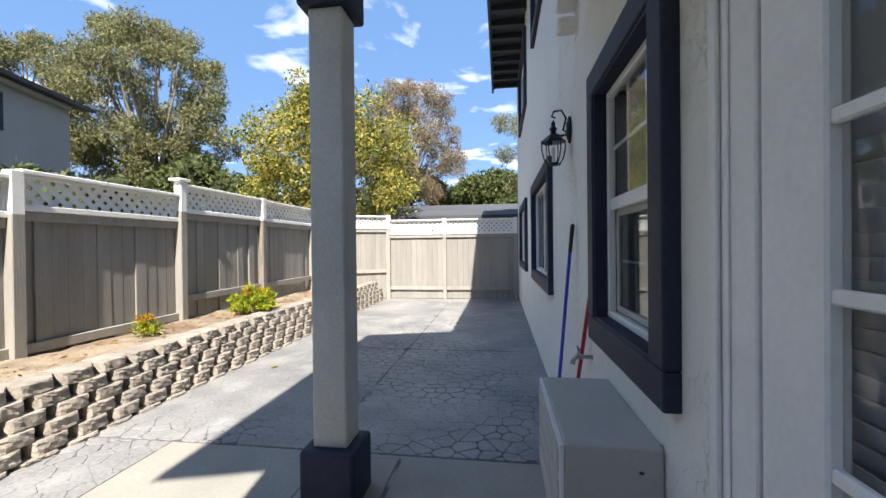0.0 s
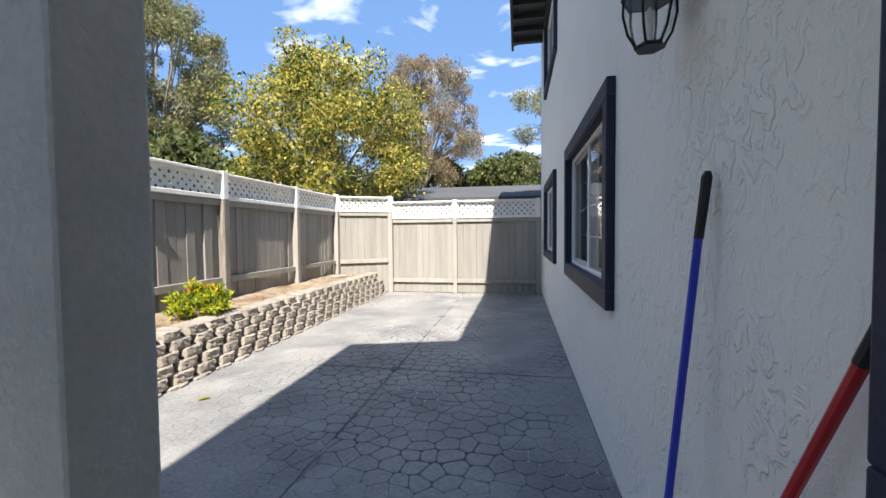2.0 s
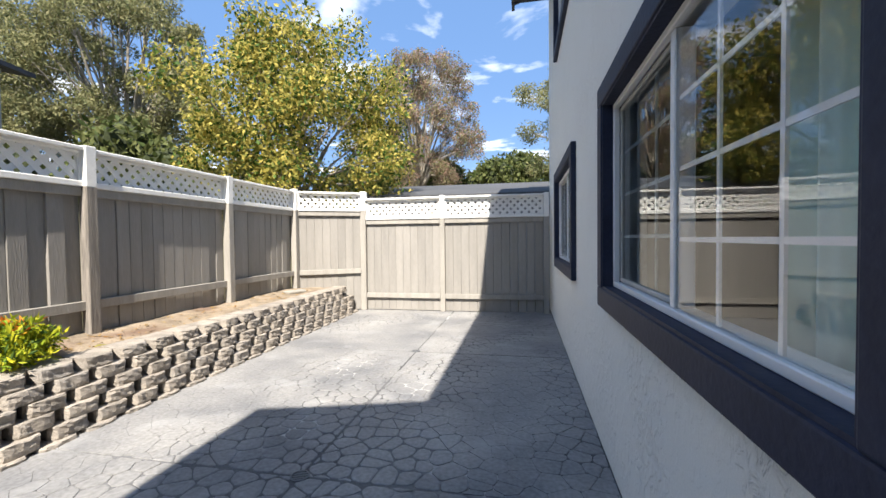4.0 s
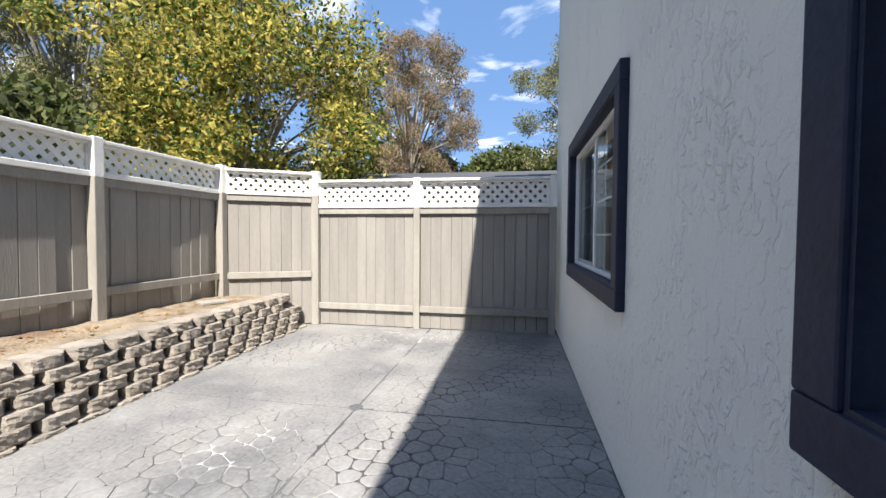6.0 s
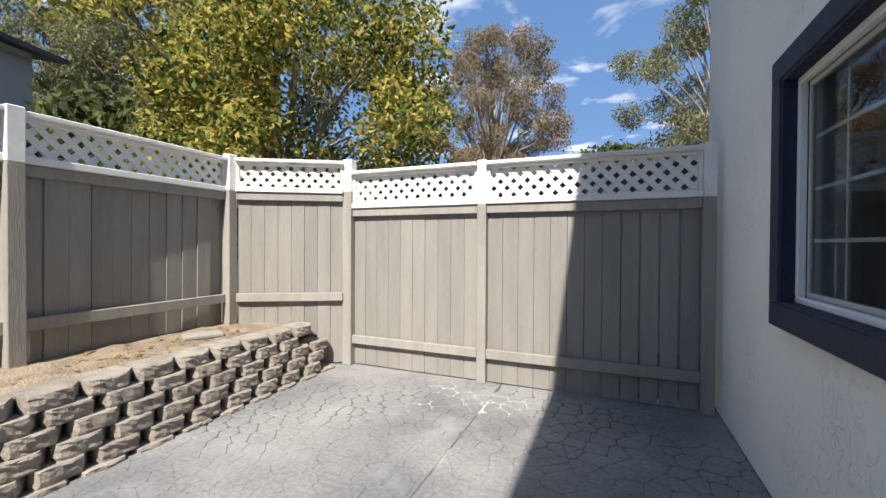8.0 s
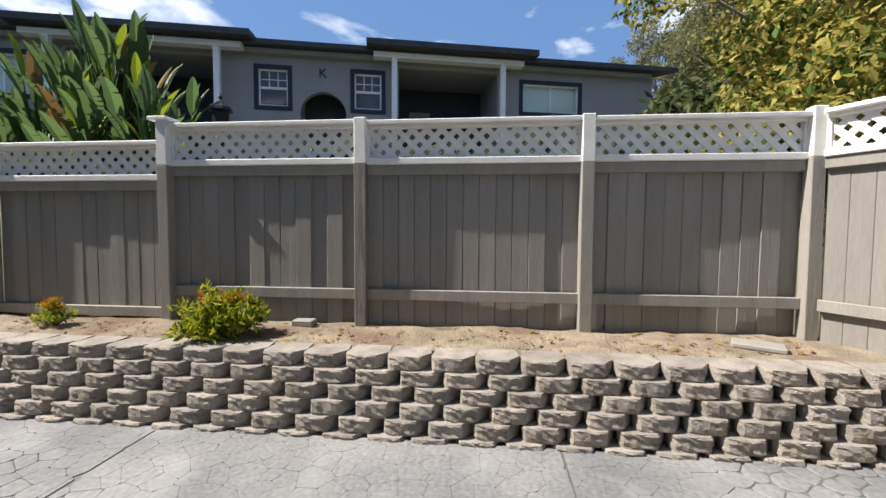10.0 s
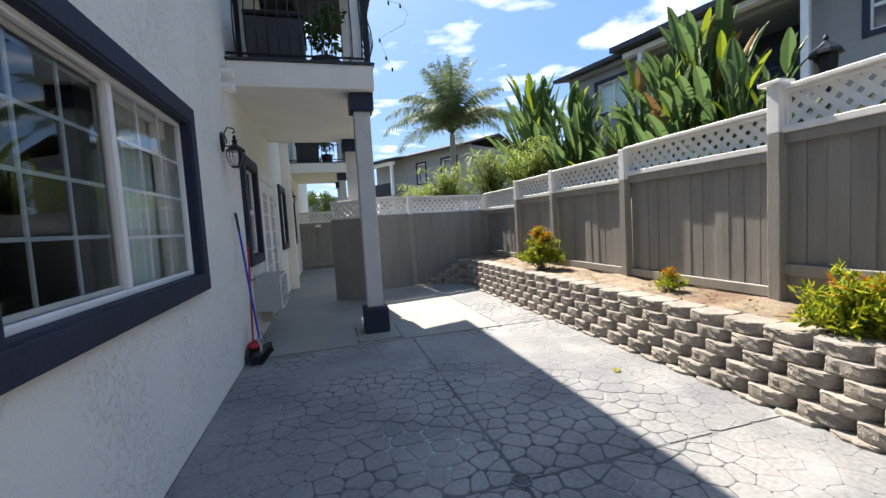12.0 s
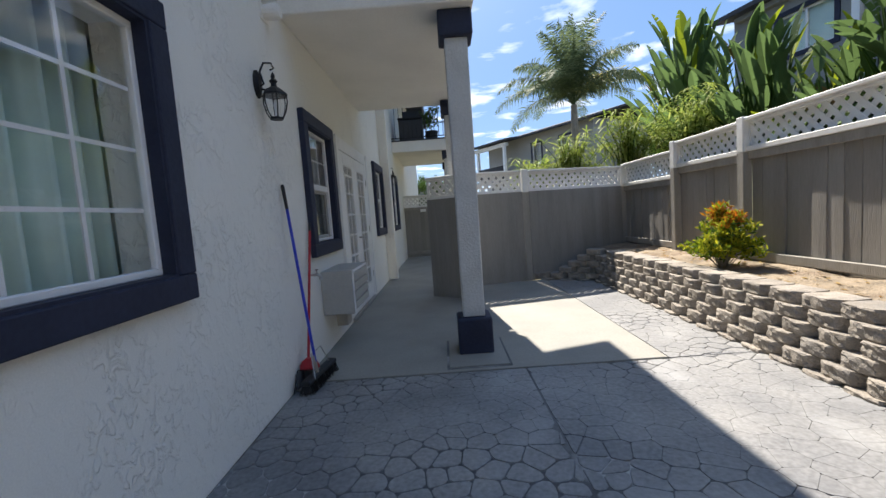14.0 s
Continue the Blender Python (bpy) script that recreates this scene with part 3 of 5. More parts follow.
part("corner_post", box(BX + 0.09, BY1 - 0.24, 3.172, BX + 0.23, BY1 - 0.10, 4.25, 0.01), WHITE, balcony, "white corner post behind the railing")
screen = solid("privacy_screen", box(0.02, 0.06, 3.3, 0.9, 0.10, 4.15, 0.01), DARK_TRIM, "dark fabric screen tied to the balcony railing", "screen")
# downspout box beyond the door
solid("downspout", box(0.74, -2.02, 0.004, WX, -1.84, 5.4, 0.01), STUCCO, "grey painted vertical pipe chase on the wall", "pipe chase", "structure")
for y in (3.22, -2.2):
    for z in (2.76, 2.90):
        v = thing("wall_vent", "tan hooded dryer vent on the stucco wall", "vent", (WX, y, z), group="wall vents")
        b = lathe([(0.05, 0), (0.055, 0.05), (0.055, 0.10), (0.045, 0.12)], 12)
        part("hood", turned(b, pose(0, 0, 0, 0, -90, 0)), STUCCO_SMOOTH, v)
        part("flange", box(-0.006, -0.065, -0.065, 0.002, 0.065, 0.065, 0.002), STUCCO_SMOOTH, v)


def lantern(y, z):
    """Black coach lantern on a curled arm."""
    t = thing("wall_lantern", "black coach lantern with clear glass on the wall", "wall lamp", (WX, y, z), group="wall lanterns")
    part("wall_plate", turned(lathe([(0.0, 0), (0.055, 0.002), (0.055, 0.014), (0.03, 0.028)], 12, squash=1.7), pose(0, 0, 0.24, 0, -90, 0) @ pose(0, 0, 0, 0, 0, 90)), BLACK, t)
    part("arm", tube([(-0.02, 0, 0.22), (-0.05, 0, 0.24), (-0.03, 0, 0.32), (-0.06, 0, 0.375), (-0.11, 0, 0.37), (-0.125, 0, 0.335), (-0.10, 0, 0.325)], 0.007, 6), BLACK, t)
    part("lower_arm", tube([(-0.02, 0, 0.21), (-0.06, 0, 0.20), (-0.11, 0, 0.215)], 0.007, 6), BLACK, t)
    part("roof", lathe([(0.088, 0.155), (0.082, 0.168), (0.045, 0.2), (0.022, 0.215), (0.018, 0.24), (0.03, 0.25), (0.012, 0.27), (0.016, 0.285), (0.004, 0.31)], 6, at=(-0.115, 0, 0)), BLACK, t, "peaked lantern roof")
    for k in range(6):
        a = math.pi * 2 * k / 6
        c, s = math.cos(a), math.sin(a)
        part("rib", tube([(-0.115 + 0.078 * c, 0.078 * s, 0.157), (-0.115 + 0.08 * c, 0.08 * s, 0.11), (-0.115 + 0.066 * c, 0.066 * s, 0.05), (-0.115 + 0.042 * c, 0.042 * s, 0.008)], 0.0045, 5), BLACK, t)
    part("lantern_base", lathe([(0.045, 0.0), (0.048, 0.006), (0.04, 0.014), (0.012, 0.016)], 6, at=(-0.115, 0, 0)), BLACK, t)
    g = part("lantern_glass", lathe([(0.038, 0.018), (0.062, 0.06), (0.074, 0.11), (0.074, 0.152)], 6, at=(-0.115, 0, 0)), GLASS, t)
    g.visible_shadow = False
    part("candle", lathe([(0.012, 0.016), (0.012, 0.08), (0.016, 0.09), (0.012, 0.115), (0.003, 0.13)], 8, at=(-0.115, 0, 0)), VINYL, t)
    return t


lantern(3.47, 1.94)
lantern(-3.0, 1.98)

# boxed air conditioner under the window
ac = thing("air_conditioner", "grey boxed wall air conditioner with louvred face", "air conditioner", (0, 0, 0))
part("cover", box(0.625, 1.87, 0.36, WX - 0.003, 2.53, 0.775, 0.008, None, 2), ACBOX, ac, "grey metal cover box")
part("grille_frame", frame_ring(1.875, 0.37, 2.525, 0.77, 0.02, 0.612, 0.624), VINYL, ac)
for k in range(4):
    z = 0.40 + k * 0.09
    part("louvre", box(0.605, 1.897, z, 0.626, 2.503, z + 0.07, 0.004), ACBOX, ac)
part("sleeve", box(0.80, 1.95, 0.15, WX - 0.003, 2.12, 0.358, 0.006), ACBOX, ac)
part("screw", lathe([(0.007, 0), (0.007, 0.003), (0.003, 0.005)], 8, at=(0.85, 1.865, 0.70)), BLACK, ac)

# outdoor tap
tap = thing("outdoor_tap", "brass garden tap with lever on the wall", "tap", (WX, 2.84, 0.79))
part("pipe", tube([(0, 0, 0), (-0.06, 0, 0)], 0.010, 8), CHROME, tap)
part("tap_body", tube([(-0.05, 0, 0), (-0.08, 0, 0.004), (-0.10, 0, -0.015), (-0.105, 0, -0.04)], [0.013, 0.016, 0.013, 0.015], 8), CHROME, tap)
part("lever", tube([(-0.075, -0.03, 0.042), (-0.075, 0.03, 0.047)], 0.005, 6), BLACK, tap)
part("stem", tube([(-0.075, 0, 0.008), (-0.075, 0, 0.044)], 0.006, 6), CHROME, tap)

# push broom and dustpan leaning on the wall
broom = thing("push_broom", "push broom with blue handle and black brush leaning on the wall", "broom", (0.77, 3.23, 0))
part("handle", tube([(0.0, 0.06, 0.11), (0.108, 0.043, 1.36)], 0.011, 8), BLUE, broom, "blue metal handle")
part("grip", tube([(0.107, 0.0433, 1.345), (0.115, 0.041, 1.42), (0.124, 0.040, 1.51), (0.126, 0.040, 1.525)], [0.0125, 0.013, 0.014, 0.008], 8), RUBBER, broom, "black rubber grip")
part("ferrule", tube([(0.0, 0.06, 0.10), (0.018, 0.057, 0.24)], 0.016, 8), CHROME, broom)
hd = pose(0, 0, 0, 0, 0, -7)
part("brush_block", turned(box(-0.035, -0.25, 0.075, 0.035, 0.25, 0.11, 0.008), hd), RUBBER, broom)
br = bmesh.new()
rr = random.Random(3)
for k in range(420):
    y, x = rr.uniform(-0.245, 0.245), rr.uniform(-0.03, 0.03)
    o, q = rr.uniform(-0.02, 0.02) + x * 0.4, rr.uniform(-0.015, 0.015)
    a = [br.verts.new(c) for c in ((x - 0.003, y, 0.08), (x + 0.003, y, 0.08), (x + o + 0.003, y + q, 0.006), (x + o - 0.003, y + q, 0.006))]
    br.faces.new(a)
box(-0.026, -0.24, 0.02, 0.026, 0.24, 0.078, 0.004, br)
part("bristles", turned(br, hd), RUBBER, broom, "black bristles")
part("brace", tube([(-0.03, 0.2, 0.11), (0.02, 0.1, 0.26), (0.01, -0.1, 0.26), (-0.02, -0.18, 0.11)], 0.004, 5), CHROME, broom)
pan = thing("dustpan", "red long-handled lobby dustpan leaning on the wall", "dustpan", (0.855, 3.22, 0))
part("handle", tube([(0.0, 0.0, 0.16), (0.042, -0.462, 1.17)], 0.011, 8), RED, pan, "red handle")
part("grip", tube([(0.0418, -0.459, 1.165), (0.045, -0.49, 1.235)], [0.012, 0.011], 8), RUBBER, pan)
pb = bmesh.new()
prism([(-0.085, 0.0), (0.05, 0.0), (0.045, 0.012), (-0.08, 0.012)], "y", 0.0, 0.16, pb)
box(-0.085, 0.0, 0.012, -0.075, 0.15, 0.13, 0.003, pb)
box(0.04, 0.0, 0.012, 0.05, 0.15, 0.13, 0.003, pb)
box(-0.085, -0.012, 0.0, 0.05, 0.0, 0.15, 0.003, pb)
part("pan", pb, DARK_STEEL, pan, "dark grey metal pan")
part("hood", lathe([(0.075, 0.13), (0.078, 0.15), (0.06, 0.18), (0.022, 0.21)], 10, at=(-0.018, 0.03, 0), squash=0.8), RED, pan, "red plastic hood")
part("stand", tube([(0.045, 0.22, 0.010), (0.05, 0.10, 0.14), (-0.07, 0.10, 0.14), (-0.085, 0.22, 0.010)], 0.005, 6), BLACK, pan, "black wire stand")

# string of small lights hanging from the balcony corner
sl = thing("string_lights", "dark wire with small bulbs hanging off the balcony railing", "string lights", (BX, BY1, 4.0))
wire = [(0, -0.05, 0.1), (-0.10, 0.02, -0.05), (-0.22, 0.05, -0.15), (-0.36, 0.02, -0.16), (-0.45, -0.02, -0.24), (-0.40, -0.04, -0.36), (-0.25, -0.03, -0.45), (-0.10, 0.0, -0.55), (-0.16, 0.01, -0.75), (-0.22, 0.02, -0.88)]
part("wire", tube(wire, 0.0018, 4), BLACK, sl)
for p_ in wire[1:4] + wire[7:]:
    part("bulb", lathe([(0.006, 0.0), (0.012, -0.02), (0.011, -0.04), (0.003, -0.05)], 6, at=p_), RUBBER, sl)

# ---- ground ----
solid("ground", box(-400, -400, -0.5, 400, 400, -0.06), EARTH, "bare earth ground under the place", "ground", "structure")
solid("patio_base", box(-2.75, 3.22, -0.06, WX, 11.9, -0.0045), GROUT, "dark joints of the stamped concrete patio", "patio", "structure")
solid("patio_strip_base", box(-2.75, -1.4, -0.06, -1.93, 3.22, -0.0045), GROUT, "dark joints of the stamped concrete strip", "patio", "structure")
solid("slab", box(-1.92, -0.6, -0.06, WX, 3.205, 0.004, 0.004), SLAB, "plain light concrete slab under the balcony", "slab", "structure")
solid("walkway", box(-0.3, -14, -0.06, WX, -0.61, 0.002), SLAB, "concrete walkway along the house", "walkway", "structure")
solid("pad_joint", box(PX - 0.26, PY - 0.30, 0.003, PX + 0.26, PY + 0.44, 0.0055), GROUT, "dark joint around the pillar pad", "joint", "structure")
pad = solid("pillar_pad", box(PX - 0.24, PY - 0.28, 0.004, PX + 0.24, PY + 0.42, 0.016, 0.004), SLAB, "square concrete pad under the pillar", "pad", "structure")

# ---- retaining wall of split-face blocks ----
def block_mesh(seed):
    """A garden wall block: rough split face with deep angled cheeks that narrow to the back."""
    rng = random.Random(seed)
    w, h, d = 0.287, 0.091, 0.24
    lo, hi = -0.070, 0.120          # the split face; the cheek at the low end is long, at the high end short
    cols = ([(-w / 2, -0.100), (-w / 2 + 0.028, -0.066), (lo - 0.020, -0.030), (lo, -0.004)] + [(lo + (hi - lo) * k / 6, 0.005 * math.sin(math.pi * k / 6)) for k in range(1, 6)]
            + [(hi, -0.004), (hi + 0.010, -0.018), (hi + 0.017, -0.035), (w / 2, -0.055)])
    rows = [0.0, 0.014, h * 0.4, h * 0.7, h - 0.010, h]
    last, top = len(cols) - 1, len(rows) - 1
    bm = bmesh.new()
    grid = []
    for j, z in enumerate(rows):
        line = []
        for i, (x, y) in enumerate(cols):
            rough = 0.0075 if 2 < i < last - 2 else (0.0035 if 0 < i < last else 0.0)
            back = 0.004 if j in (0, top) and 0 < i < last else 0.0
            line.append(bm.verts.new((x + rng.uniform(-rough, rough) * 0.7, y - back + rng.uniform(-rough, rough), z + (rng.uniform(-rough, rough) * 0.6 if 0 < j < top else 0))))
        grid.append(line)
    for j in range(top):
        for i in range(last):
            bm.faces.new((grid[j][i], grid[j][i + 1], grid[j + 1][i + 1], grid[j + 1][i]))
    bl, br = bm.verts.new((-w / 2 + 0.02, -d, 0)), bm.verts.new((w / 2 - 0.02, -d, 0))
    tl, tr = bm.verts.new((-w / 2 + 0.02, -d, h)), bm.verts.new((w / 2 - 0.02, -d, h))
    bm.faces.new((bl, br, *reversed(grid[0])))
    bm.faces.new((*grid[top], tr, tl))
    bm.faces.new((br, bl, tl, tr))
    bm.faces.new((grid[0][last], br, tr, *(grid[j][last] for j in range(top, 0, -1))))
    bm.faces.new((bl, *(grid[j][0] for j in range(top + 1)), tl))
    bmesh.ops.recalc_face_normals(bm, faces=bm.faces[:])
    return mesh_of(bm, "block", BLOCK)


BLOCKS = [block_mesh(s) for s in range(9)]
retaining = thing("retaining_wall", "low retaining wall of tan split-face concrete blocks", "retaining wall", kind="structure")
rb = random.Random(4)
PITCH, COURSE, BASE_X, SETBACK = 0.288, 0.092, -2.575, 0.031


def lay_block(x, y, z, turn):
    ob = new("block", rb.choice(BLOCKS))
    ob.parent = retaining
    ob.matrix_local = pose(x + rb.uniform(-0.004, 0.004), y + rb.uniform(-0.004, 0.004), z, rb.uniform(-0.4, 0.4), rb.uniform(-0.4, 0.4), turn + rb.uniform(-2, 2))


SHIFT = (0.36, 0.02, 0.68, 0.34, 0.72, 0.0)      # how far each course is offset, in blocks
for c in range(6):
    z = -0.065 + c * COURSE - 0.0005 * (c % 2)
    for k in range(44):
        y = 11.059 - SHIFT[c] * PITCH - k * PITCH
        if -0.1 < y < (10.98 if c < 4 else 10.8):
            lay_block(BASE_X - c * SETBACK, y, z, -90)
# the return at the far end, turning across the corner and stepping down to the rear fence
for c in range(6):
    for k in range((4, 4, 3, 2, 2, 1)[c]):
        u = (k - 0.1 + 0.5 * (c % 2)) * PITCH - 0.02
        lay_block(-2.66 - c * 0.016 + 0.87 * u, -0.10 - c * 0.027 - 0.5 * u, -0.065 + c * COURSE, -30)

# planting bed behind it
bed = bmesh.new()
nx, ny = 8, 110
rows = []
for j in range(ny + 1):
    y = -1.35 + (10.95 + 1.35) * j / ny
    rows.append([bed.verts.new((-3.72 + (0.86) * i / nx, y, 0.452 + 0.03 * (1 - i / nx) + 0.03 * noise.noise((i * 0.5, y * 2.2, 0)) + 0.02 * noise.noise((i * 1.3, y * 7, 3)))) for i in range(nx + 1)])
for a, b in zip(rows, rows[1:]):
    for i in range(nx):
        bed.faces.new((a[i], a[i + 1], b[i + 1], b[i]))
solid("planting_bed", bed, SOIL, "dry brown soil with bits of mulch in a raised bed", "soil", "structure", smooth=True)

# ---- fences ----
def lattice_bars(w, h, bm=None):
    """Crossed diagonal slats in a panel w by h, in the y-z plane, clipped to it."""
    bm = bm or bmesh.new()
    step, half = 0.125, 0.034
    for layer, sgn in ((0.0, 1), (0.009, -1)):
        k = -int(h / step) - 1
        while k * step < w + h:
            c = k * step
            a, b = c - half, c + half
            pts = [(a, 0), (b, 0), (b + h, h), (a + h, h)]
            pts = clip_y(pts, 0, w)
            if len(pts) >= 3:
                if sgn < 0:
                    pts = [(w - y, z) for y, z in pts][::-1]
                lo = [bm.verts.new((layer, y, z)) for y, z in pts]
                hi = [bm.verts.new((layer + 0.008, y, z)) for y, z in pts]
                bm.faces.new(hi)
                bm.faces.new(lo[::-1])
                for i in range(len(pts)):
                    bm.faces.new((lo[i], lo[(i + 1) % len(pts)], hi[(i + 1) % len(pts)], hi[i]))
            k += 1
    return bm


def clip_y(pts, lo, hi):
    for lim, keep in ((lo, 1), (hi, -1)):
        out = []
        for i in range(len(pts)):
            p, q = pts[i - 1], pts[i]
            ip, iq = (p[0] - lim) * keep >= 0, (q[0] - lim) * keep >= 0
            if ip != iq:
                u = (lim - p[0]) / (q[0] - p[0])
                out.append((lim, p[1] + u * (q[1] - p[1])))
            if iq:
                out.append(q)
        pts = out
        if not pts:
            break
    return pts


fr = random.Random(11)


def fence_panel(p, a, b, z0, top, lat, low, see=0, bay_tilt=0.0, flat=False):
    """One bay of board fence with a white lattice on top, from a to b, under the fence p; its face is on the right-hand side.
    z0: ground; top: top of the white cap; lat: where the boards meet the lattice; low: top of the lower rail; see: boards with open gaps."""
    a, b = Vector((*a, 0)), Vector((*b, 0))
    L = (b - a).length
    ang = math.degrees(math.atan2(-(b - a).x, (b - a).y))
    m = pose(a.x, a.y, 0, 0, 0, ang)

    def put(name, bm, material, label=""):
        return part(name, turned(bm, m), material, p, label)
    n = max(3, round(L / 0.143))
    w = L / n
    for k in range(n):
        g = 0.007 if k >= n - see else fr.uniform(0.0006, 0.0022)
        bm = bmesh.new()
        warp, lean_, cup = fr.uniform(-0.002, 0.002), 0.0 if flat else fr.uniform(-0.2, 0.3) + bay_tilt, fr.uniform(-0.0012, 0.0012)
        zs = [z0, z0 + (lat - z0) * 0.35, z0 + (lat - z0) * 0.7, lat + 0.012]
        front, back = [], []
        for z in zs:
            q = (z - z0) / (lat - z0)
            off = warp * math.sin(math.pi * q) + (1 - q) * math.tan(radians(lean_)) * (lat - z0)
            y0, y1 = k * w + g, (k + 1) * w - g
            seal = -0.002 if g > 0.005 else 0.004
            front.append([bm.verts.new((off + 0.006, y0, z)), bm.verts.new((off + 0.009, y0 + 0.004, z)), bm.verts.new((off + 0.009 + cup, (y0 + y1) / 2, z)),
                          bm.verts.new((off + 0.009, y1 - 0.004, z)), bm.verts.new((off + 0.006, y1, z))])
            back.append([bm.verts.new((off - 0.02, y0 - seal, z)), bm.verts.new((off - 0.02, y1 + seal, z))])
        for j in range(3):
            f0, f1, b0, b1 = front[j], front[j + 1], back[j], back[j + 1]
            for i in range(4):
                bm.faces.new((f0[i], f0[i + 1], f1[i + 1], f1[i]))
            bm.faces.new((b0[1], b0[0], b1[0], b1[1]))
            bm.faces.new((f0[4], b0[1], b1[1], f1[4]))
            bm.faces.new((b0[0], f0[0], f1[0], b1[0]))
        put("board", turned(bm, Matrix.Translation((-0.012 + (0 if flat else fr.choice((-0.010, -0.006, -0.002, 0, 0.003, 0.007, 0.010))) + fr.uniform(-0.002, 0.002), 0, 0))), FENCE)
    put("lower_rail", box(0.012, 0.0, low - 0.09, 0.05, L, low, 0.005), FENCE_POST)
    put("upper_rail", box(0.004, 0.0, lat - 0.085, 0.042, L, lat - 0.002, 0.005), FENCE_POST)
    put("lattice_sill", box(-0.03, 0.0, lat, 0.062, L, lat + 0.055, 0.006), LATTICE, "white sill under the lattice")
    put("cap_rail", box(-0.05, 0.0, top - 0.035, 0.088, L, top, 0.006), LATTICE, "white cap rail")
    put("top_rail", box(-0.018, 0.0, top - 0.062, 0.04, L, top - 0.036, 0.004), LATTICE)
    bm = lattice_bars(L - 0.06, top - 0.062 - lat - 0.055)
    put("lattice", turned(bm, pose(0.0, 0.03, lat + 0.055)), LATTICE, "white diagonal wooden lattice")
    put("stile", box(-0.018, 0.0, lat + 0.056, 0.035, 0.03, top - 0.064, 0.003), LATTICE)
    put("stile", box(-0.018, L - 0.03, lat + 0.056, 0.035, L, top - 0.064, 0.003), LATTICE)


def fence_post(p, x, y, z0, lat, top, size=0.1, cap=False, wood=None):
    s = size / 2
    shaft = part("post", box(x - s, y - s, z0, x + s, y + s, lat, 0.006), wood or FENCE_POST, p, "taupe post with white painted top")
    part("post_top", box(x - s, y - s, lat, x + s, y + s, top, 0.006), LATTICE, shaft, "white painted upper part")
    if cap:
        part("post_cap", box(x - s - 0.035, y - s - 0.05, top, x + s + 0.035, y + s + 0.03, top + 0.03, 0.005), LATTICE, shaft)


def fence_run(name, label, category="fence"):
    return thing(name, label, category)


FX = -3.63
BEDZ = 0.40
POSTS = [(-1.30, 1.86, 1.50), (0.43, 2.0, 1.64), (1.76, 2.02, 1.66), (3.45, 2.05, 1.69), (5.25, 2.235, 1.86), (7.04, 2.225, 1.855), (8.90, 2.215, 1.85), (10.58, 2.235, 1.87)]
PANELS = [(1.90, 1.50), (2.0, 1.64), (2.02, 1.66), (2.08, 1.73), (2.225, 1.855), (2.215, 1.85), (2.21, 1.855)]
TILTS = [0, 0, 0.1, 0.2, 0.2, 0.0, -0.6]
left = fence_run("board_fence", "long taupe board fence with white lattice on a raised bed")
for i, (y, top, lat) in enumerate(POSTS):
    fence_post(left, FX + 0.05, y, BEDZ - 0.02 if i else -0.05, lat, top + 0.012, cap=(i == 4), wood=WEATHERED if i == 5 else None)
for (y0, _, _), (y1, _, _), (top, lat), tilt in zip(POSTS, POSTS[1:], PANELS, TILTS):
    fence_panel(left, (FX, y0 + 0.036), (FX, y1 - 0.036), BEDZ - 0.03, top, lat, 0.79 if y0 > 5 else 0.585, bay_tilt=tilt)
# angled bay to the gate post
corner = fence_run("board_fence", "sunlit taupe board fence bay between corner and gate")
fence_post(corner, -2.53, 11.22, 0.0, 1.88, 2.235, size=0.11)
fence_panel(corner, (FX + 0.09, 10.64), (-2.59, 11.19), 0.02, 2.21, 1.86, 0.79, flat=True)
# double gate across the end
for x0, x1, see in ((-2.472, -1.057, 0), (-0.963, 0.783, 4)):
    g = fence_run("wooden_gate", "taupe board gate leaf with white lattice on top", "gate")
    fence_panel(g, (x0, 11.23), (x1, 11.23), 0.015, 2.10, 1.70, 0.33, see, flat=True)
    fence_post(g, x1 + 0.047, 11.22, 0.0, 1.70, 2.12, size=0.09)
# rear fence
rear = fence_run("board_fence", "shaded taupe board fence with white lattice across the yard")
fence_panel(rear, (-1.60, -0.66), (-0.52, -0.45), 0.0, 1.87, 1.50, 0.25, flat=True)
fence_panel(rear, (-3.50, -1.22), (-1.72, -0.68), 0.0, 1.87, 1.50, 0.25, flat=True)
fence_post(rear, -1.66, -0.66, 0.0, 1.50, 1.88)
leaf = fence_run("wooden_gate", "open dark taupe gate leaf with lattice beside the walkway", "gate")
fence_panel(leaf, (-0.62, 0.64), (-0.055, 0.22), 0.02, 1.77, 1.44, 0.3, flat=True)
fence_post(leaf, -0.66, 0.67, 0.0, 1.44, 1.78, size=0.07)
far_gate = fence_run("wooden_gate", "closed taupe gate with lattice far down the walkway", "gate")
fence_panel(far_gate, (0.90, -5.9), (-0.3, -5.9), 0.03, 1.85, 1.5, 0.2, flat=True)
solid("gate_sign", box(0.25, -5.87, 1.36, 0.42, -5.845, 1.44, 0.003), VINYL, "small white notice on the far gate", "sign")

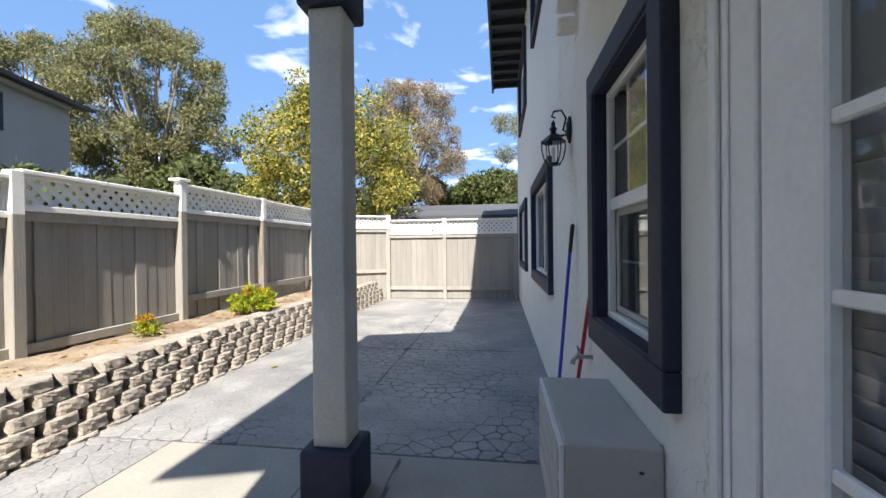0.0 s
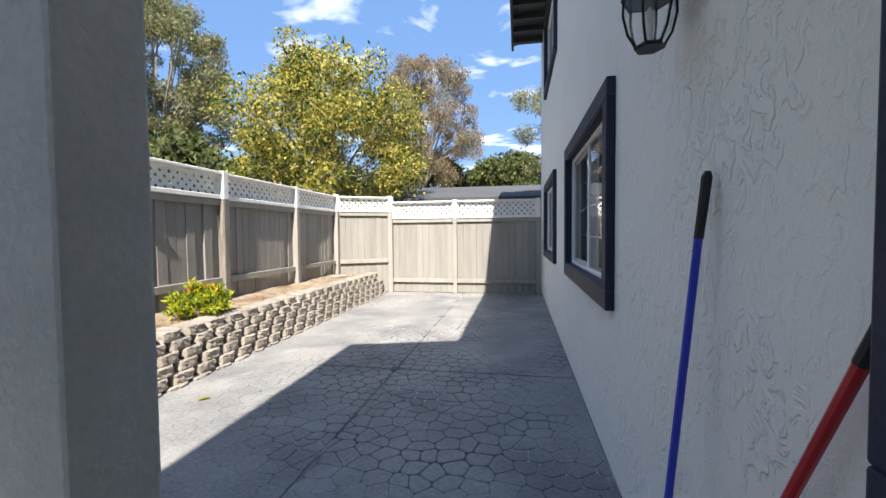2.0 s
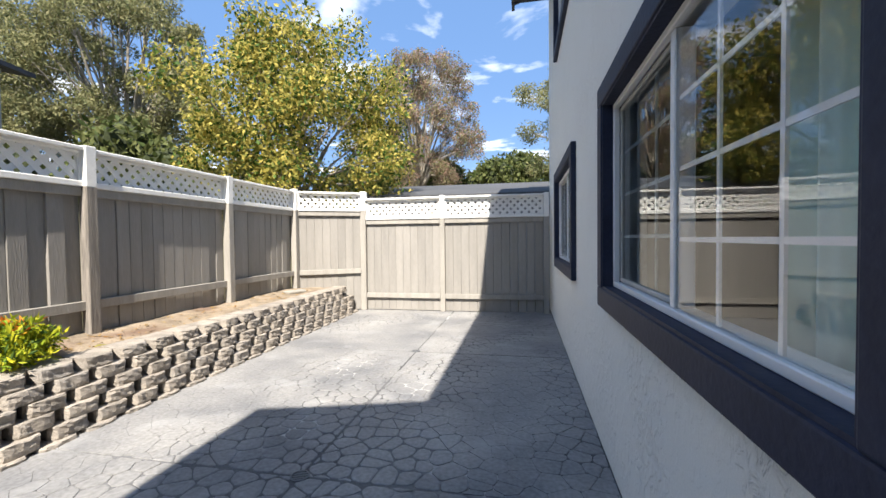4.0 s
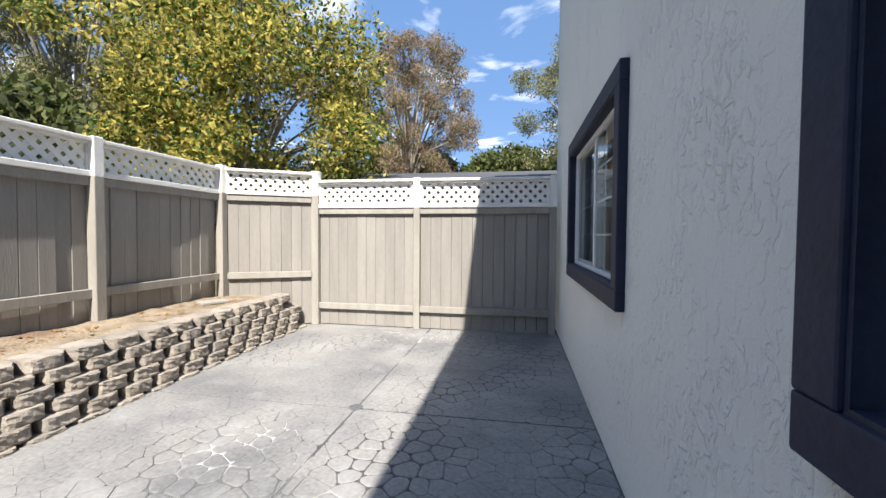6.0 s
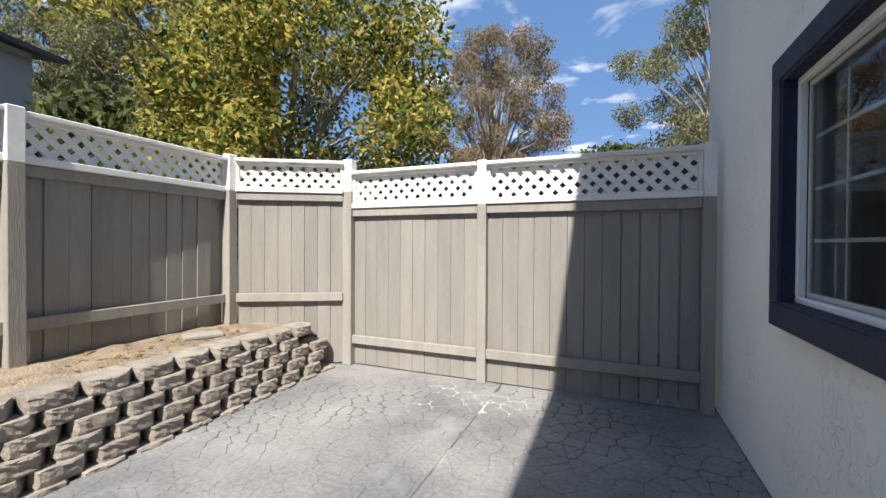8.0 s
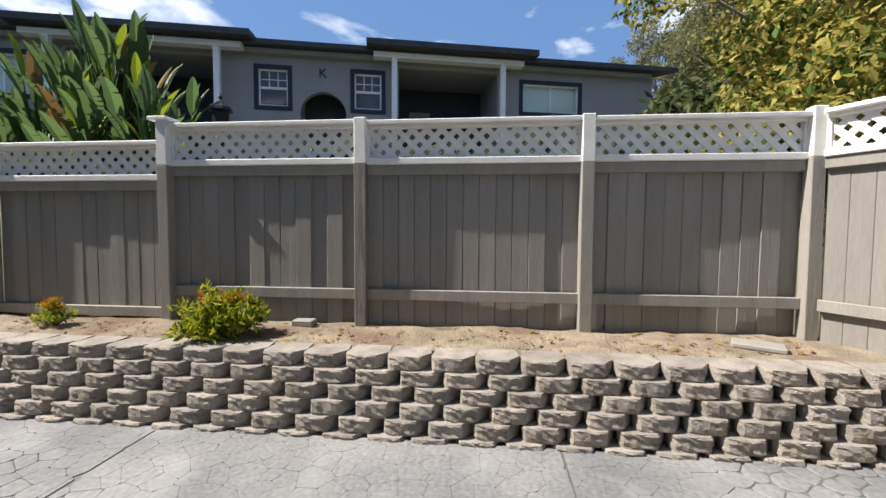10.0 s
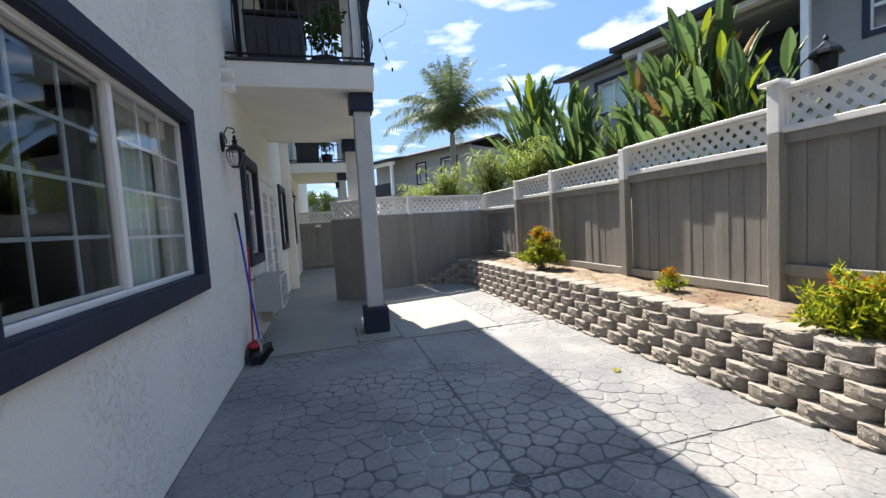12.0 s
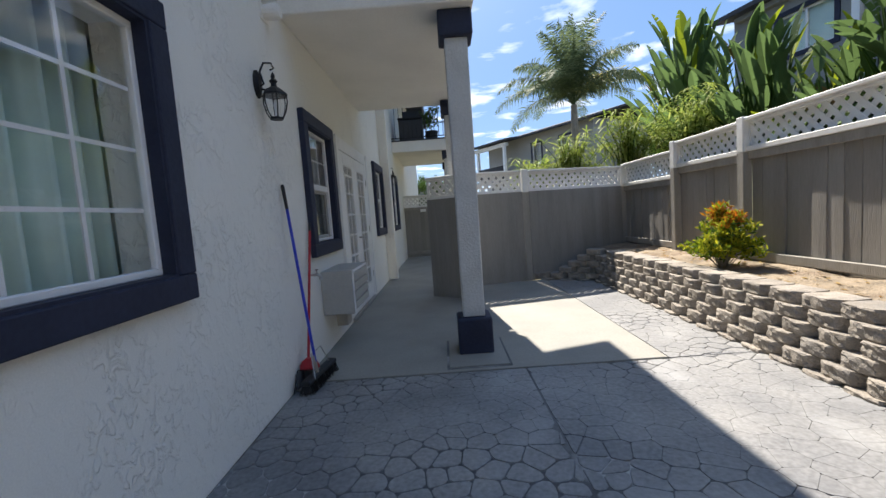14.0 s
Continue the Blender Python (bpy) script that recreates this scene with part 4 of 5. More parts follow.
# ---- shrubs in the bed ----
def shrub(x, y, z, r, h, seed, count, mats, label, size=0.058):
    rng = random.Random(seed)
    t = thing("shrub", label, "shrub", (x, y, z))
    cl, bm = [], bmesh.new()
    for k in range(34):
        a, u = rng.uniform(0, 6.28), rng.random() ** 0.6
        tall = rng.uniform(0.4, 1.12) * (1 - 0.75 * u * u)
        p = Vector((r * u * math.cos(a), r * u * math.sin(a), h * (0.1 + 0.8 * tall)))
        tube([(0, 0, -0.04), (p.x * 0.4, p.y * 0.4, p.z * 0.55), p], [0.008, 0.006, 0.003], 4, bm, False)
        for v in (0.55, 0.8, 1.0):
            cl.append((p.x * v, p.y * v, p.z * (0.35 + 0.65 * v), r * rng.uniform(0.16, 0.26)))
    part("stem", bm, BARK, t)
    for i, (m, share) in enumerate(mats):
        sub = cl if m is not LEAF_ORANGE else sorted(cl, key=lambda c: -c[2])[:9]
        leaves_object("foliage", leaf_cloud(sub, int(count * share * 0.8), size * 1.15, seed + i, -0.7, 0.30), m, t)
    return t



# ---- neighbouring building on the higher ground ----
KB = thing("apartment_building", "grey stucco apartment building with navy window trims and dark roof", "building", (-12.4, 1.11, 0), 14.4)


def krect(name, s0, z0, s1, z1, d0, d1, material, parent, label="", bevel=0.0):
    """A block on the facade: s along it, d in front of it (+) or behind."""
    return part(name, box(d0, s0, z0, d1, s1, z1, bevel), material, parent, label)


# facade with openings
def facade_wall(s_lo, s_hi, z_lo, z_hi, openings, d0=-0.25, d1=0.0):
    bm = bmesh.new()
    ys = sorted({s_lo, s_hi, *(o[0] for o in openings), *(o[2] for o in openings)})
    for a, b in zip(ys, ys[1:]):
        z = z_lo
        for lo, hi in sorted((o[1], o[3]) for o in openings if o[0] <= a + 1e-6 and o[2] >= b - 1e-6):
            if lo > z:
                box(d0, a, z, d1, b, lo, 0, bm)
            z = hi
        if z < z_hi:
            box(d0, a, z, d1, b, z_hi, 0, bm)
    bmesh.ops.remove_doubles(bm, verts=bm.verts[:], dist=1e-5)
    return bm


K_WIN = [(-0.02, 5.10, 0.85, 6.22), (2.89, 5.12, 3.74, 6.24), (8.50, 5.3, 10.5, 6.24), (-7.6, 5.1, -6.2, 6.22)]
K_ARCH = (1.22, 2.0, 2.62, 4.9)
K_PORT = [(4.3, 3.6, 7.6, 6.5), (-5.3, 3.6, -1.1, 6.5)]
part("wall", facade_wall(-9.0, 13.3, 0.5, 6.75, [*K_WIN, (1.22, 2.0, 2.62, 5.62), *K_PORT]), STUCCO_FAR, KB)
arch = bmesh.new()
prism([(1.22, 4.9)] + [(1.92 - 0.70 * math.cos(math.pi * k / 32), 4.9 + 0.70 * math.sin(math.pi * k / 32)) for k in range(17)] + [(1.22, 5.62)], "x", -0.25, 0.0, arch)
prism([(2.62, 4.9)] + [(1.92 + 0.70 * math.cos(math.pi * k / 32), 4.9 + 0.70 * math.sin(math.pi * k / 32)) for k in range(17)] + [(2.62, 5.62)], "x", -0.25, 0.0, arch)
part("arch", arch, STUCCO_FAR, KB, "arched entrance opening")
krect("back_wall", -9.0, 0.5, 13.3, 6.75, -2.6, -2.4, STUCCO_FAR, KB)
for s in (-9.0, 13.1, -5.5, 4.1, 7.6, -1.1, 1.0, 2.7):
    krect("side_wall", s, 0.5, s + 0.2, 6.75, -2.4, -0.25, STUCCO_FAR, KB)
# dark panel closes the arch; its colour stands in for the shade inside
krect("arch_shade", 1.21, 3.6, 2.69, 6.6, -1.0, -0.95, DARK_TRIM, KB, "dark sheet standing in for shade behind the arch")
krect("upper_floor", -8.8, 3.4, 13.1, 3.6, -2.4, -0.25, STUCCO_FAR, KB)
for s0, z0, s1, z1 in K_WIN:
    w = part("window", frame_ring(s0, z0, s1, z1, 0.045, -0.1, -0.04), VINYL, KB, "white window with navy trim")
    t = bmesh.new()
    for q in ((s0 - 0.13, z0 - 0.13, s1 + 0.13, z0), (s0 - 0.13, z1, s1 + 0.13, z1 + 0.13), (s0 - 0.13, z0, s0, z1), (s1, z0, s1 + 0.13, z1)):
        box(0.0, q[0], q[1], 0.04, q[2], q[3], 0.006, t)
    part("trim", t, NAVY, w, "navy trim")
    part("pane", box(-0.09, s0 + 0.045, z0 + 0.045, -0.085, s1 - 0.045, z1 - 0.045), GLASS, w)
    if s1 - s0 < 1.2:
        part("meeting_rail", box(-0.1, s0, (z0 + z1) / 2 - 0.04, -0.035, s1, (z0 + z1) / 2 + 0.03), VINYL, w)
        for bm in muntins(s0 + 0.045, (z0 + z1) / 2, s1 - 0.045, z1 - 0.045, 3, 2, -0.08, 0.025):
            part("muntin", bm, VINYL, w)
        # no real blind: dark sheet whose colour stands for the unlit room
        krect("blind", s0, z0, s1, z1, -0.25, -0.235, UNLIT_ROOM, w)
    else:
        part("mullion", box(-0.1, (s0 + s1) / 2 - 0.03, z0, -0.04, (s0 + s1) / 2 + 0.03, z1), VINYL, w)
        krect("blind", s0, z0, s1, z1, -0.2, -0.19, CURTAIN, w, "closed pale blind")
for s0, z0, s1, z1 in K_PORT:
    for s in (s0 - 0.24, s1 - 0.03):
        krect("porch_post", s, 3.2, s + 0.17, 6.62, 0.35, 0.52, WHITE, KB, "white porch post", 0.01)
    krect("porch_beam", s0 - 0.8, 6.60, s1 + 0.75, 6.78, 0.25, 0.55, WHITE, KB, "cream porch beam", 0.01)
    part("porch_roof", prism([(0.95, 6.80), (-2.6, 7.2), (-2.6, 7.35), (0.95, 6.98)], "y", s0 - 1.0, s1 + 1.1), ROOF, KB, "dark porch roof")
    krect("porch_floor", s0 - 0.2, 3.5, s1 + 0.2, 3.7, -0.25, 0.6, STUCCO_FAR, KB)
    # dark sheet before the stucco: the porch's shade put into colour
    krect("porch_shade", s0 - 0.15, 3.7, s1 + 0.15, 6.6, -2.39, -2.37, DARK_TRIM, KB, "dark sheet standing in for the porch's shade")
    krect("porch_door", s0 + 0.5, 3.7, s0 + 1.3, 5.75, -2.369, -2.34, STUCCO_FAR, KB, "grey porch door")
    krect("porch_window", s0 + 1.8, 4.6, s0 + 2.9, 5.75, -2.369, -2.34, NAVY, KB)
    rail = bmesh.new()
    for k in range(int((s1 - s0) / 0.12)):
        box(0.42, s0 + k * 0.12, 3.7, 0.44, s0 + k * 0.12 + 0.02, 4.75, 0, rail)
    top_rail = box(0.40, s0 - 0.1, 4.75, 0.46, s1 + 0.1, 4.8, 0)
    rail_part = part("porch_railing", top_rail, BLACK, KB)
    tagged(part("bars", rail, BLACK, rail_part), kind="stuff")
krect("ceiling", -8.8, 6.62, 13.1, 6.76, -2.4, 0.24, STUCCO_FAR, KB)
part("roof", prism([(0.55, 6.76), (-5, 7.9), (-5, 8.02), (0.55, 6.90)], "y", -9.4, 13.9), ROOF, KB, "dark main roof")


def letter(text, size, depth, material, name, m, label):
    cu = bpy.data.curves.new(name, "FONT")
    cu.body, cu.size, cu.extrude, cu.align_x, cu.align_y = text, size, depth, "CENTER", "CENTER"
    ob = bpy.data.objects.new("tmp", cu)
    scene.collection.objects.link(ob)
    dg = bpy.context.evaluated_depsgraph_get()
    me = bpy.data.meshes.new_from_object(ob.evaluated_get(dg))
    bpy.data.objects.remove(ob)
    me.name = name
    me.materials.clear()
    me.materials.append(material)
    out = new(name, me)
    out.matrix_world = m
    out["label"] = label
    return out


kl = letter("K", 0.38, 0.02, DARK_TRIM, "letter", Matrix.Identity(4), "dark letter K on the wall")
kl.parent = KB
kl.matrix_local = Matrix.Translation((0.02, 1.91, 6.17)) @ Matrix(((0, 0, 1, 0), (1, 0, 0, 0), (0, 1, 0, 0), (0, 0, 0, 1)))

# low roof beyond the gate
north = thing("garage", "low building with a flat grey roof beyond the gate", "building")
part("wall", box(-9, 13.4, -0.1, 6, 19, 2.35), STUCCO_FAR, north)
part("roof", prism([(12.9, 2.32), (16.5, 3.0), (20, 2.3), (20, 2.2), (16.5, 2.86), (12.9, 2.2)], "x", -9.5, 6.5), ROOF_GREY, north)


# ---- trees ----
def leaf_cloud(centres, count, size, rng, droop=0.0, narrow=0.45):
    """Many single leaves round the given clumps (x, y, z, radius): pointed folded quads."""
    n = count
    c = np.array(centres)
    nr = np.random.RandomState(rng)
    pick = nr.choice(len(c), n, p=(c[:, 3] ** 2) / (c[:, 3] ** 2).sum())
    d = nr.normal(size=(n, 3)); d /= np.linalg.norm(d, axis=1)[:, None]
    r = c[pick, 3] * nr.uniform(0.45, 1.05, n)
    pos = c[pick, :3] + d * r[:, None] * np.array([1, 1, 0.85])
    ax = nr.normal(size=(n, 3)); ax[:, 2] -= droop; ax /= np.linalg.norm(ax, axis=1)[:, None]
    sd = np.cross(ax, nr.normal(size=(n, 3))); sd /= np.linalg.norm(sd, axis=1)[:, None] + 1e-9
    nm = np.cross(ax, sd)
    s = size * nr.uniform(0.6, 1.3, n)[:, None]
    v = np.empty((n, 4, 3))
    v[:, 0] = pos
    v[:, 1] = pos + ax * s * 0.5 + sd * s * narrow * 0.5 + nm * s * 0.06
    v[:, 2] = pos + ax * s
    v[:, 3] = pos + ax * s * 0.5 - sd * s * narrow * 0.5 + nm * s * 0.06
    return v.reshape(-1, 3)


def leaves_object(name, v, material, parent, label=""):
    n = len(v) // 4
    me = bpy.data.meshes.new(name)
    me.from_pydata(v.tolist(), [], np.arange(4 * n).reshape(-1, 4).tolist())
    me.materials.append(material)
    ob = new(name, me)
    ob.parent = parent
    if label:
        ob["label"] = label
    return ob


def tree(name, label, x, y, z0, height, crown, seed, clumps, leaves, size, mats, trunk=0.16, droop=0.3, narrow=0.45, low=0.3, spread=1.0, tuft=1.0):
    """Tapered trunk with limbs, leaf clumps at their ends."""
    rng = random.Random(seed)
    t = thing(name, label, "tree", (x, y, z0))
    bm = bmesh.new()
    fork = height * low
    lean = Vector((rng.uniform(-0.3, 0.3), rng.uniform(-0.3, 0.3), fork))
    tube([(0, 0, -0.3), lean * 0.5 + Vector((0.05, 0, 0)), lean], [trunk, trunk * 0.8, trunk * 0.65], 8, bm)
    cl = []
    for k in range(clumps):
        a = 2.39996 * k + rng.uniform(-0.4, 0.4)
        u = (k + 0.5) / clumps
        zz = fork + (height - fork) * (0.12 + 0.83 * u)
        prof = math.sin(math.pi * min(1, 0.18 + 0.72 * u)) ** 0.8
        rr = crown * prof * rng.uniform(0.35, 1.0) * spread
        p = Vector((rr * math.cos(a), rr * math.sin(a), zz - height * 0.02))
        mid = lean.lerp(p, 0.5) + Vector((rng.uniform(-0.2, 0.2), rng.uniform(-0.2, 0.2), 0.06 * height))
        tube([lean, mid, p], [trunk * 0.38, trunk * 0.2, trunk * 0.06], 5, bm, False)
        r = crown * rng.uniform(0.2, 0.36) * tuft
        cl.append((*p, r))
        for j in range(2):
            q = p + Vector((rng.uniform(-1, 1), rng.uniform(-1, 1), rng.uniform(-0.7, 0.6))) * r * 1.1
            tube([mid.lerp(p, 0.6), q], [trunk * 0.1, trunk * 0.03], 4, bm, False)
            cl.append((*q, r * rng.uniform(0.5, 0.8)))
    part("trunk", bm, BARK, t, "trunk with limbs")
    for i, (m, share) in enumerate(mats):
        leaves_object("crown", leaf_cloud(cl, int(leaves * share), size, seed * 7 + i, droop, narrow), m, t, "loose leafy crown with gaps")
    return t


tree("yellowing_tree", "broad tree with yellow-green leaves behind the fence corner", -5.0, 12.9, -0.2, 6.6, 2.9, 3, 48, 44000, 0.11,
     ((LEAF_YEL, 0.72), (LEAF_GRN, 0.28)), 0.14, 0.4, 0.5, 0.28, tuft=0.82)
tree("eucalyptus", "tall pale olive eucalyptus with drooping leaves", -17.5, 19.5, 0, 13.6, 4.2, 5, 70, 62000, 0.19, ((LEAF_EUC, 1.0),), 0.3, 0.6, 0.34, 0.25, tuft=0.62)
tree("eucalyptus", "tall pale olive eucalyptus with drooping leaves", -24.5, 18.5, 0, 13.2, 4.3, 6, 60, 46000, 0.19, ((LEAF_EUC, 1.0),), 0.3, 0.6, 0.34, 0.25, tuft=0.62)
tree("brown_tree", "tall sparse tree with brown and purple leaves", -6.5, 31, 0, 14.3, 4.6, 8, 60, 44000, 0.19, ((LEAF_BRN, 0.6), (LEAF_EUC, 0.4)), 0.28, 0.8, 0.3, 0.3, tuft=0.58)
tree("eucalyptus", "tall pale eucalyptus beyond the gate", 5.0, 29, 0, 15.5, 4.6, 9, 56, 40000, 0.19, ((LEAF_EUC, 1.0),), 0.28, 0.8, 0.3, 0.25, tuft=0.6)


def hedge(name, label, x0, x1, y0, y1, z0, z1, count, size, material, seed, spacing=1.2):
    """A row of rounded uneven bushes."""
    rng = random.Random(seed)
    t = thing(name, label, "hedge", ((x0 + x1) / 2, (y0 + y1) / 2, z0), kind="stuff")
    cl = []
    n = max(3, int(max(x1 - x0, y1 - y0) / spacing * 3.2))
    for k in range(n):
        h = (z1 - z0) * rng.uniform(0.62, 1.0)
        r = spacing * rng.uniform(0.5, 0.9)
        cl.append((rng.uniform(x0, x1) - (x0 + x1) / 2, rng.uniform(y0, y1) - (y0 + y1) / 2, max(0, h - r), r))
    leaves_object("foliage", leaf_cloud(cl, count, size, seed, 0.2, 0.55), material, t)
    # dark balls inside the clumps paint the shade between the leaves
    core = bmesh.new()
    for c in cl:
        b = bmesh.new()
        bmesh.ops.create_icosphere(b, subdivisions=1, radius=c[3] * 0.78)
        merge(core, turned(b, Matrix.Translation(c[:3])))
    part("shade_core", core, SHADE_CORE, t)
    return t


hedge("far_hedge", "far row of green trees on the slope", -26, 16, 36, 40, 0, 9.4, 52000, 0.42, LEAF_HEDGE, 21, 2.2)

# ---- raised ground behind the long fence ----
bank = bmesh.new()
prism([(-3.78, 0.30), (-4.6, 1.2), (-5.4, 1.75), (-30, 2.2), (-30, -0.2), (-3.78, -0.2)], "y", -45, 12, bank)
solid("bank", bank, EARTH, "raised planted bank behind the fence", "ground", "structure")
hedge("low_hedge", "low green hedge on the bank behind the fence", -6.3, -5.2, -1.0, 5.0, 1.7, 2.5, 9000, 0.10, LEAF_GRN, 31, 0.5)
hedge("low_hedge", "low flowering hedge on the bank behind the fence", -7.0, -5.6, 5.0, 12.5, 1.75, 2.75, 12000, 0.11, LEAF_HEDGE, 32, 0.6)
hedge("green_bushes", "green bushes behind the fence corner", -11, -8, 11.5, 17, 0, 4.6, 12000, 0.2, LEAF_HEDGE, 33, 1.2)


def blade(length, width, base, heading, lift, curl, bm, fold=0.12, wave=0.0, torn=0, seed=0):
    """A long leaf with a midrib fold that rises and then droops; torn: splits along its edges."""
    rng = random.Random(seed)
    n = 9
    p = Vector(base)
    d = Vector((math.cos(heading) * math.cos(lift), math.sin(heading) * math.cos(lift), math.sin(lift)))
    side = Vector((-math.sin(heading), math.cos(heading), 0))
    prev = None
    for i in range(n + 1):
        u = i / n
        w = width * (math.sin(math.pi * min(1.0, 0.06 + u * 0.93)) ** 0.65) * 0.5
        up = side.cross(d).normalized() * -1
        wl_ = w * (1 + rng.uniform(-1, 1) * wave)
        wr_ = w * (1 + rng.uniform(-1, 1) * wave)
        ring = (bm.verts.new(p + side * wl_ + up * w * fold * 2), bm.verts.new(p), bm.verts.new(p - side * wr_ + up * w * fold * 2))
        if prev:
            if not (torn and rng.random() < torn):
                bm.faces.new((prev[0], ring[0], ring[1], prev[1]))
            else:
                q = bm.verts.new(ring[0].co.lerp(prev[0].co, 0.35))
                bm.faces.new((prev[0], q, ring[1], prev[1]))
            bm.faces.new((prev[1], ring[1], ring[2], prev[2]))
        prev = ring
        p = p + d * (length / n)
        d = (d + Vector((0, 0, -curl / n))).normalized()
    return bm


def banana(x, y, z, height, leaves, seed, length=0.9, label="tall bird-of-paradise plant with broad green leaves", spread=1.0):
    """A clump of stalks with upright paddle leaves in fans, the lower ones leaning out."""
    rng = random.Random(seed)
    t = thing("bird_of_paradise", label, "plant", (x, y, z), group="plants on the bank")
    stalks = bmesh.new()
    for k in range(int(leaves * 1.5)):
        a = rng.uniform(0, 6.28)
        q = rng.random()
        h = height * (0.16 + 0.62 * q)
        lean = (0.10 + 0.55 * (1 - q) * rng.uniform(0.4, 1.0)) * spread
        bx, by = 0.3 * spread * math.cos(a * 3), 0.3 * spread * math.sin(a * 3)
        top = (bx + math.cos(a) * height * 0.32 * lean * 1.6, by + math.sin(a) * height * 0.32 * lean * 1.6, h)
        tube([(bx, by, -0.2), (bx + (top[0] - bx) * 0.3, by + (top[1] - by) * 0.3, h * 0.55), top], [0.035, 0.022, 0.012], 5, stalks, False)
        r = rng.random()
        m = LEAF_BAN if r > 0.13 else (LEAF_SHRUB if r > 0.03 else LEAF_DRY)
        L = length * rng.uniform(0.75, 1.2)
        lift = 1.45 - 0.95 * lean + rng.uniform(-0.15, 0.1)
        L *= 0.8
        part("leaf", blade(L, L * rng.uniform(0.24, 0.31), top, a, lift, rng.uniform(0.1, 0.9) * (0.5 + lean), bmesh.new(), 0.22, 0.08, 0.22, seed * 31 + k), m, t)
    part("stalk", stalks, LEAF_GRN, t)
    return t


banana(-7.1, 1.45, 1.75, 3.6, 66, 1, 0.95)
banana(-6.4, 1.05, 1.75, 2.5, 44, 2, 0.8)
banana(-6.2, 3.15, 1.7, 2.0, 30, 3, 0.62)
banana(-6.3, 0.1, 1.7, 1.7, 34, 8, 0.7)
banana(-6.5, -1.8, 1.7, 2.9, 62, 4, 0.95)
banana(-6.8, -4.4, 1.7, 4.2, 66, 5, 1.15)
banana(-7.6, -5.8, 1.7, 4.0, 50, 6, 1.1)
hedge("dark_bushes", "dark green bushes below the tall plants", -8.5, -6.0, -8, -3, 1.6, 4.0, 9000, 0.16, LEAF_GRN, 41, 0.9)


def palm(x, y, z0, crown_z, seed, spread=3.2):
    rng = random.Random(seed)
    t = thing("palm_tree", "queen palm with drooping feathery fronds and a yellow one", "palm tree", (x, y, z0))
    h = crown_z - z0
    part("trunk", tube([(0, 0, -0.2), (0.05, 0.02, h * 0.5), (0, 0, h - 0.6), (0, 0, h)], [0.19, 0.15, 0.15, 0.13], 10), BARK, t, "grey ringed trunk")
    for k in range(32):
        a = 2.4 * k + rng.uniform(-0.2, 0.2)
        lift = 1.52 - 0.78 * (k / 31) + rng.uniform(-0.1, 0.1)
        L = spread * rng.uniform(0.85, 1.1)
        bm = bmesh.new()
        p, d = Vector((0, 0, h)), Vector((math.cos(a) * math.cos(lift), math.sin(a) * math.cos(lift), math.sin(lift)))
        side = Vector((-math.sin(a), math.cos(a), 0))
        pts = [p.copy()]
        n = 34
        for i in range(n):
            p = p + d * (L / n)
            d = (d + Vector((0, 0, -2.0 / n))).normalized()
            pts.append(p.copy())
            u = i / n
            if u > 0.14:
                l = 0.72 * math.sin(math.pi * (0.15 + 0.8 * u)) + 0.08
                for sgn in (-1, 1):
                    for r_ in range(3):
                        o = side * sgn * rng.uniform(0.7, 1.0) + d * rng.uniform(0.3, 0.7) + Vector((0, 0, rng.uniform(-0.9, 0.25)))
                        o.normalize()
                        w = d * 0.02
                        q = p + o * l * 0.5 + Vector((0, 0, 0.02))
                        e = p + o * l + Vector((0, 0, -0.16 * l))
                        bm.faces.new([bm.verts.new(c) for c in (p - w, q - w, e, q + w, p + w)])
        tube(pts[::3], [0.03 - 0.026 * i / len(pts[::3]) for i in range(len(pts[::3]))], 4, bm, False)
        part("frond", bm, LEAF_YEL if k in (17, 12) else LEAF_PALM, t)
    return t


palm(-6.5, -12.7, 1.6, 5.75, 3, 4.0)


def grassy(x, y, z, h, n, seed, material, label, spread=0.9):
    """Arching bamboo-like canes with narrow leaves."""
    rng = random.Random(seed)
    t = thing("bamboo_shrub", label, "shrub", (x, y, z), group="shrubs behind the rear fence")
    bm, canes = bmesh.new(), bmesh.new()
    for k in range(n):
        a, s = rng.uniform(0, 6.28), rng.uniform(0.1, 1.0) * spread
        top = Vector((math.cos(a) * s, math.sin(a) * s, h * rng.uniform(0.55, 1.0)))
        tube([(top.x * 0.15, top.y * 0.15, -0.1), (top.x * 0.5, top.y * 0.5, top.z * 0.7), top], [0.012, 0.009, 0.004], 4, canes, False)
        for j in range(24):
            u = rng.uniform(0.4, 1.0)
            b = Vector((top.x * u, top.y * u, top.z * u ** 0.7))
            blade(rng.uniform(0.22, 0.45), 0.03, b, rng.uniform(0, 6.28), rng.uniform(-0.1, 0.9), rng.uniform(0.5, 1.8), bm, 0.05)
    part("cane", canes, LEAF_GRN, t)
    part("foliage", bm, material, t)
    return t


BAMBOO = leaf_mat("bamboo_leaf", (0.16, 0.25, 0.04), (0.40, 0.44, 0.12), through=0.4)
for i, (x, y, h) in enumerate(((-4.3, -2.6, 2.0), (-5.2, -1.9, 2.1), (-3.3, -3.2, 1.6), (-6.0, -2.9, 2.2), (-2.6, -3.6, 1.2))):
    grassy(x, y, 1.2, h, 44, 50 + i, BAMBOO, "light green arching bamboo-like shrub behind the rear fence")
solid("bank_rear", prism([(-2.0, 0.2), (-3.2, 1.15), (-9, 1.5), (-9, -0.1), (-2.0, -0.1)], "y", -14, -1.5), EARTH, "planted bank behind the rear fence", "ground", "structure")


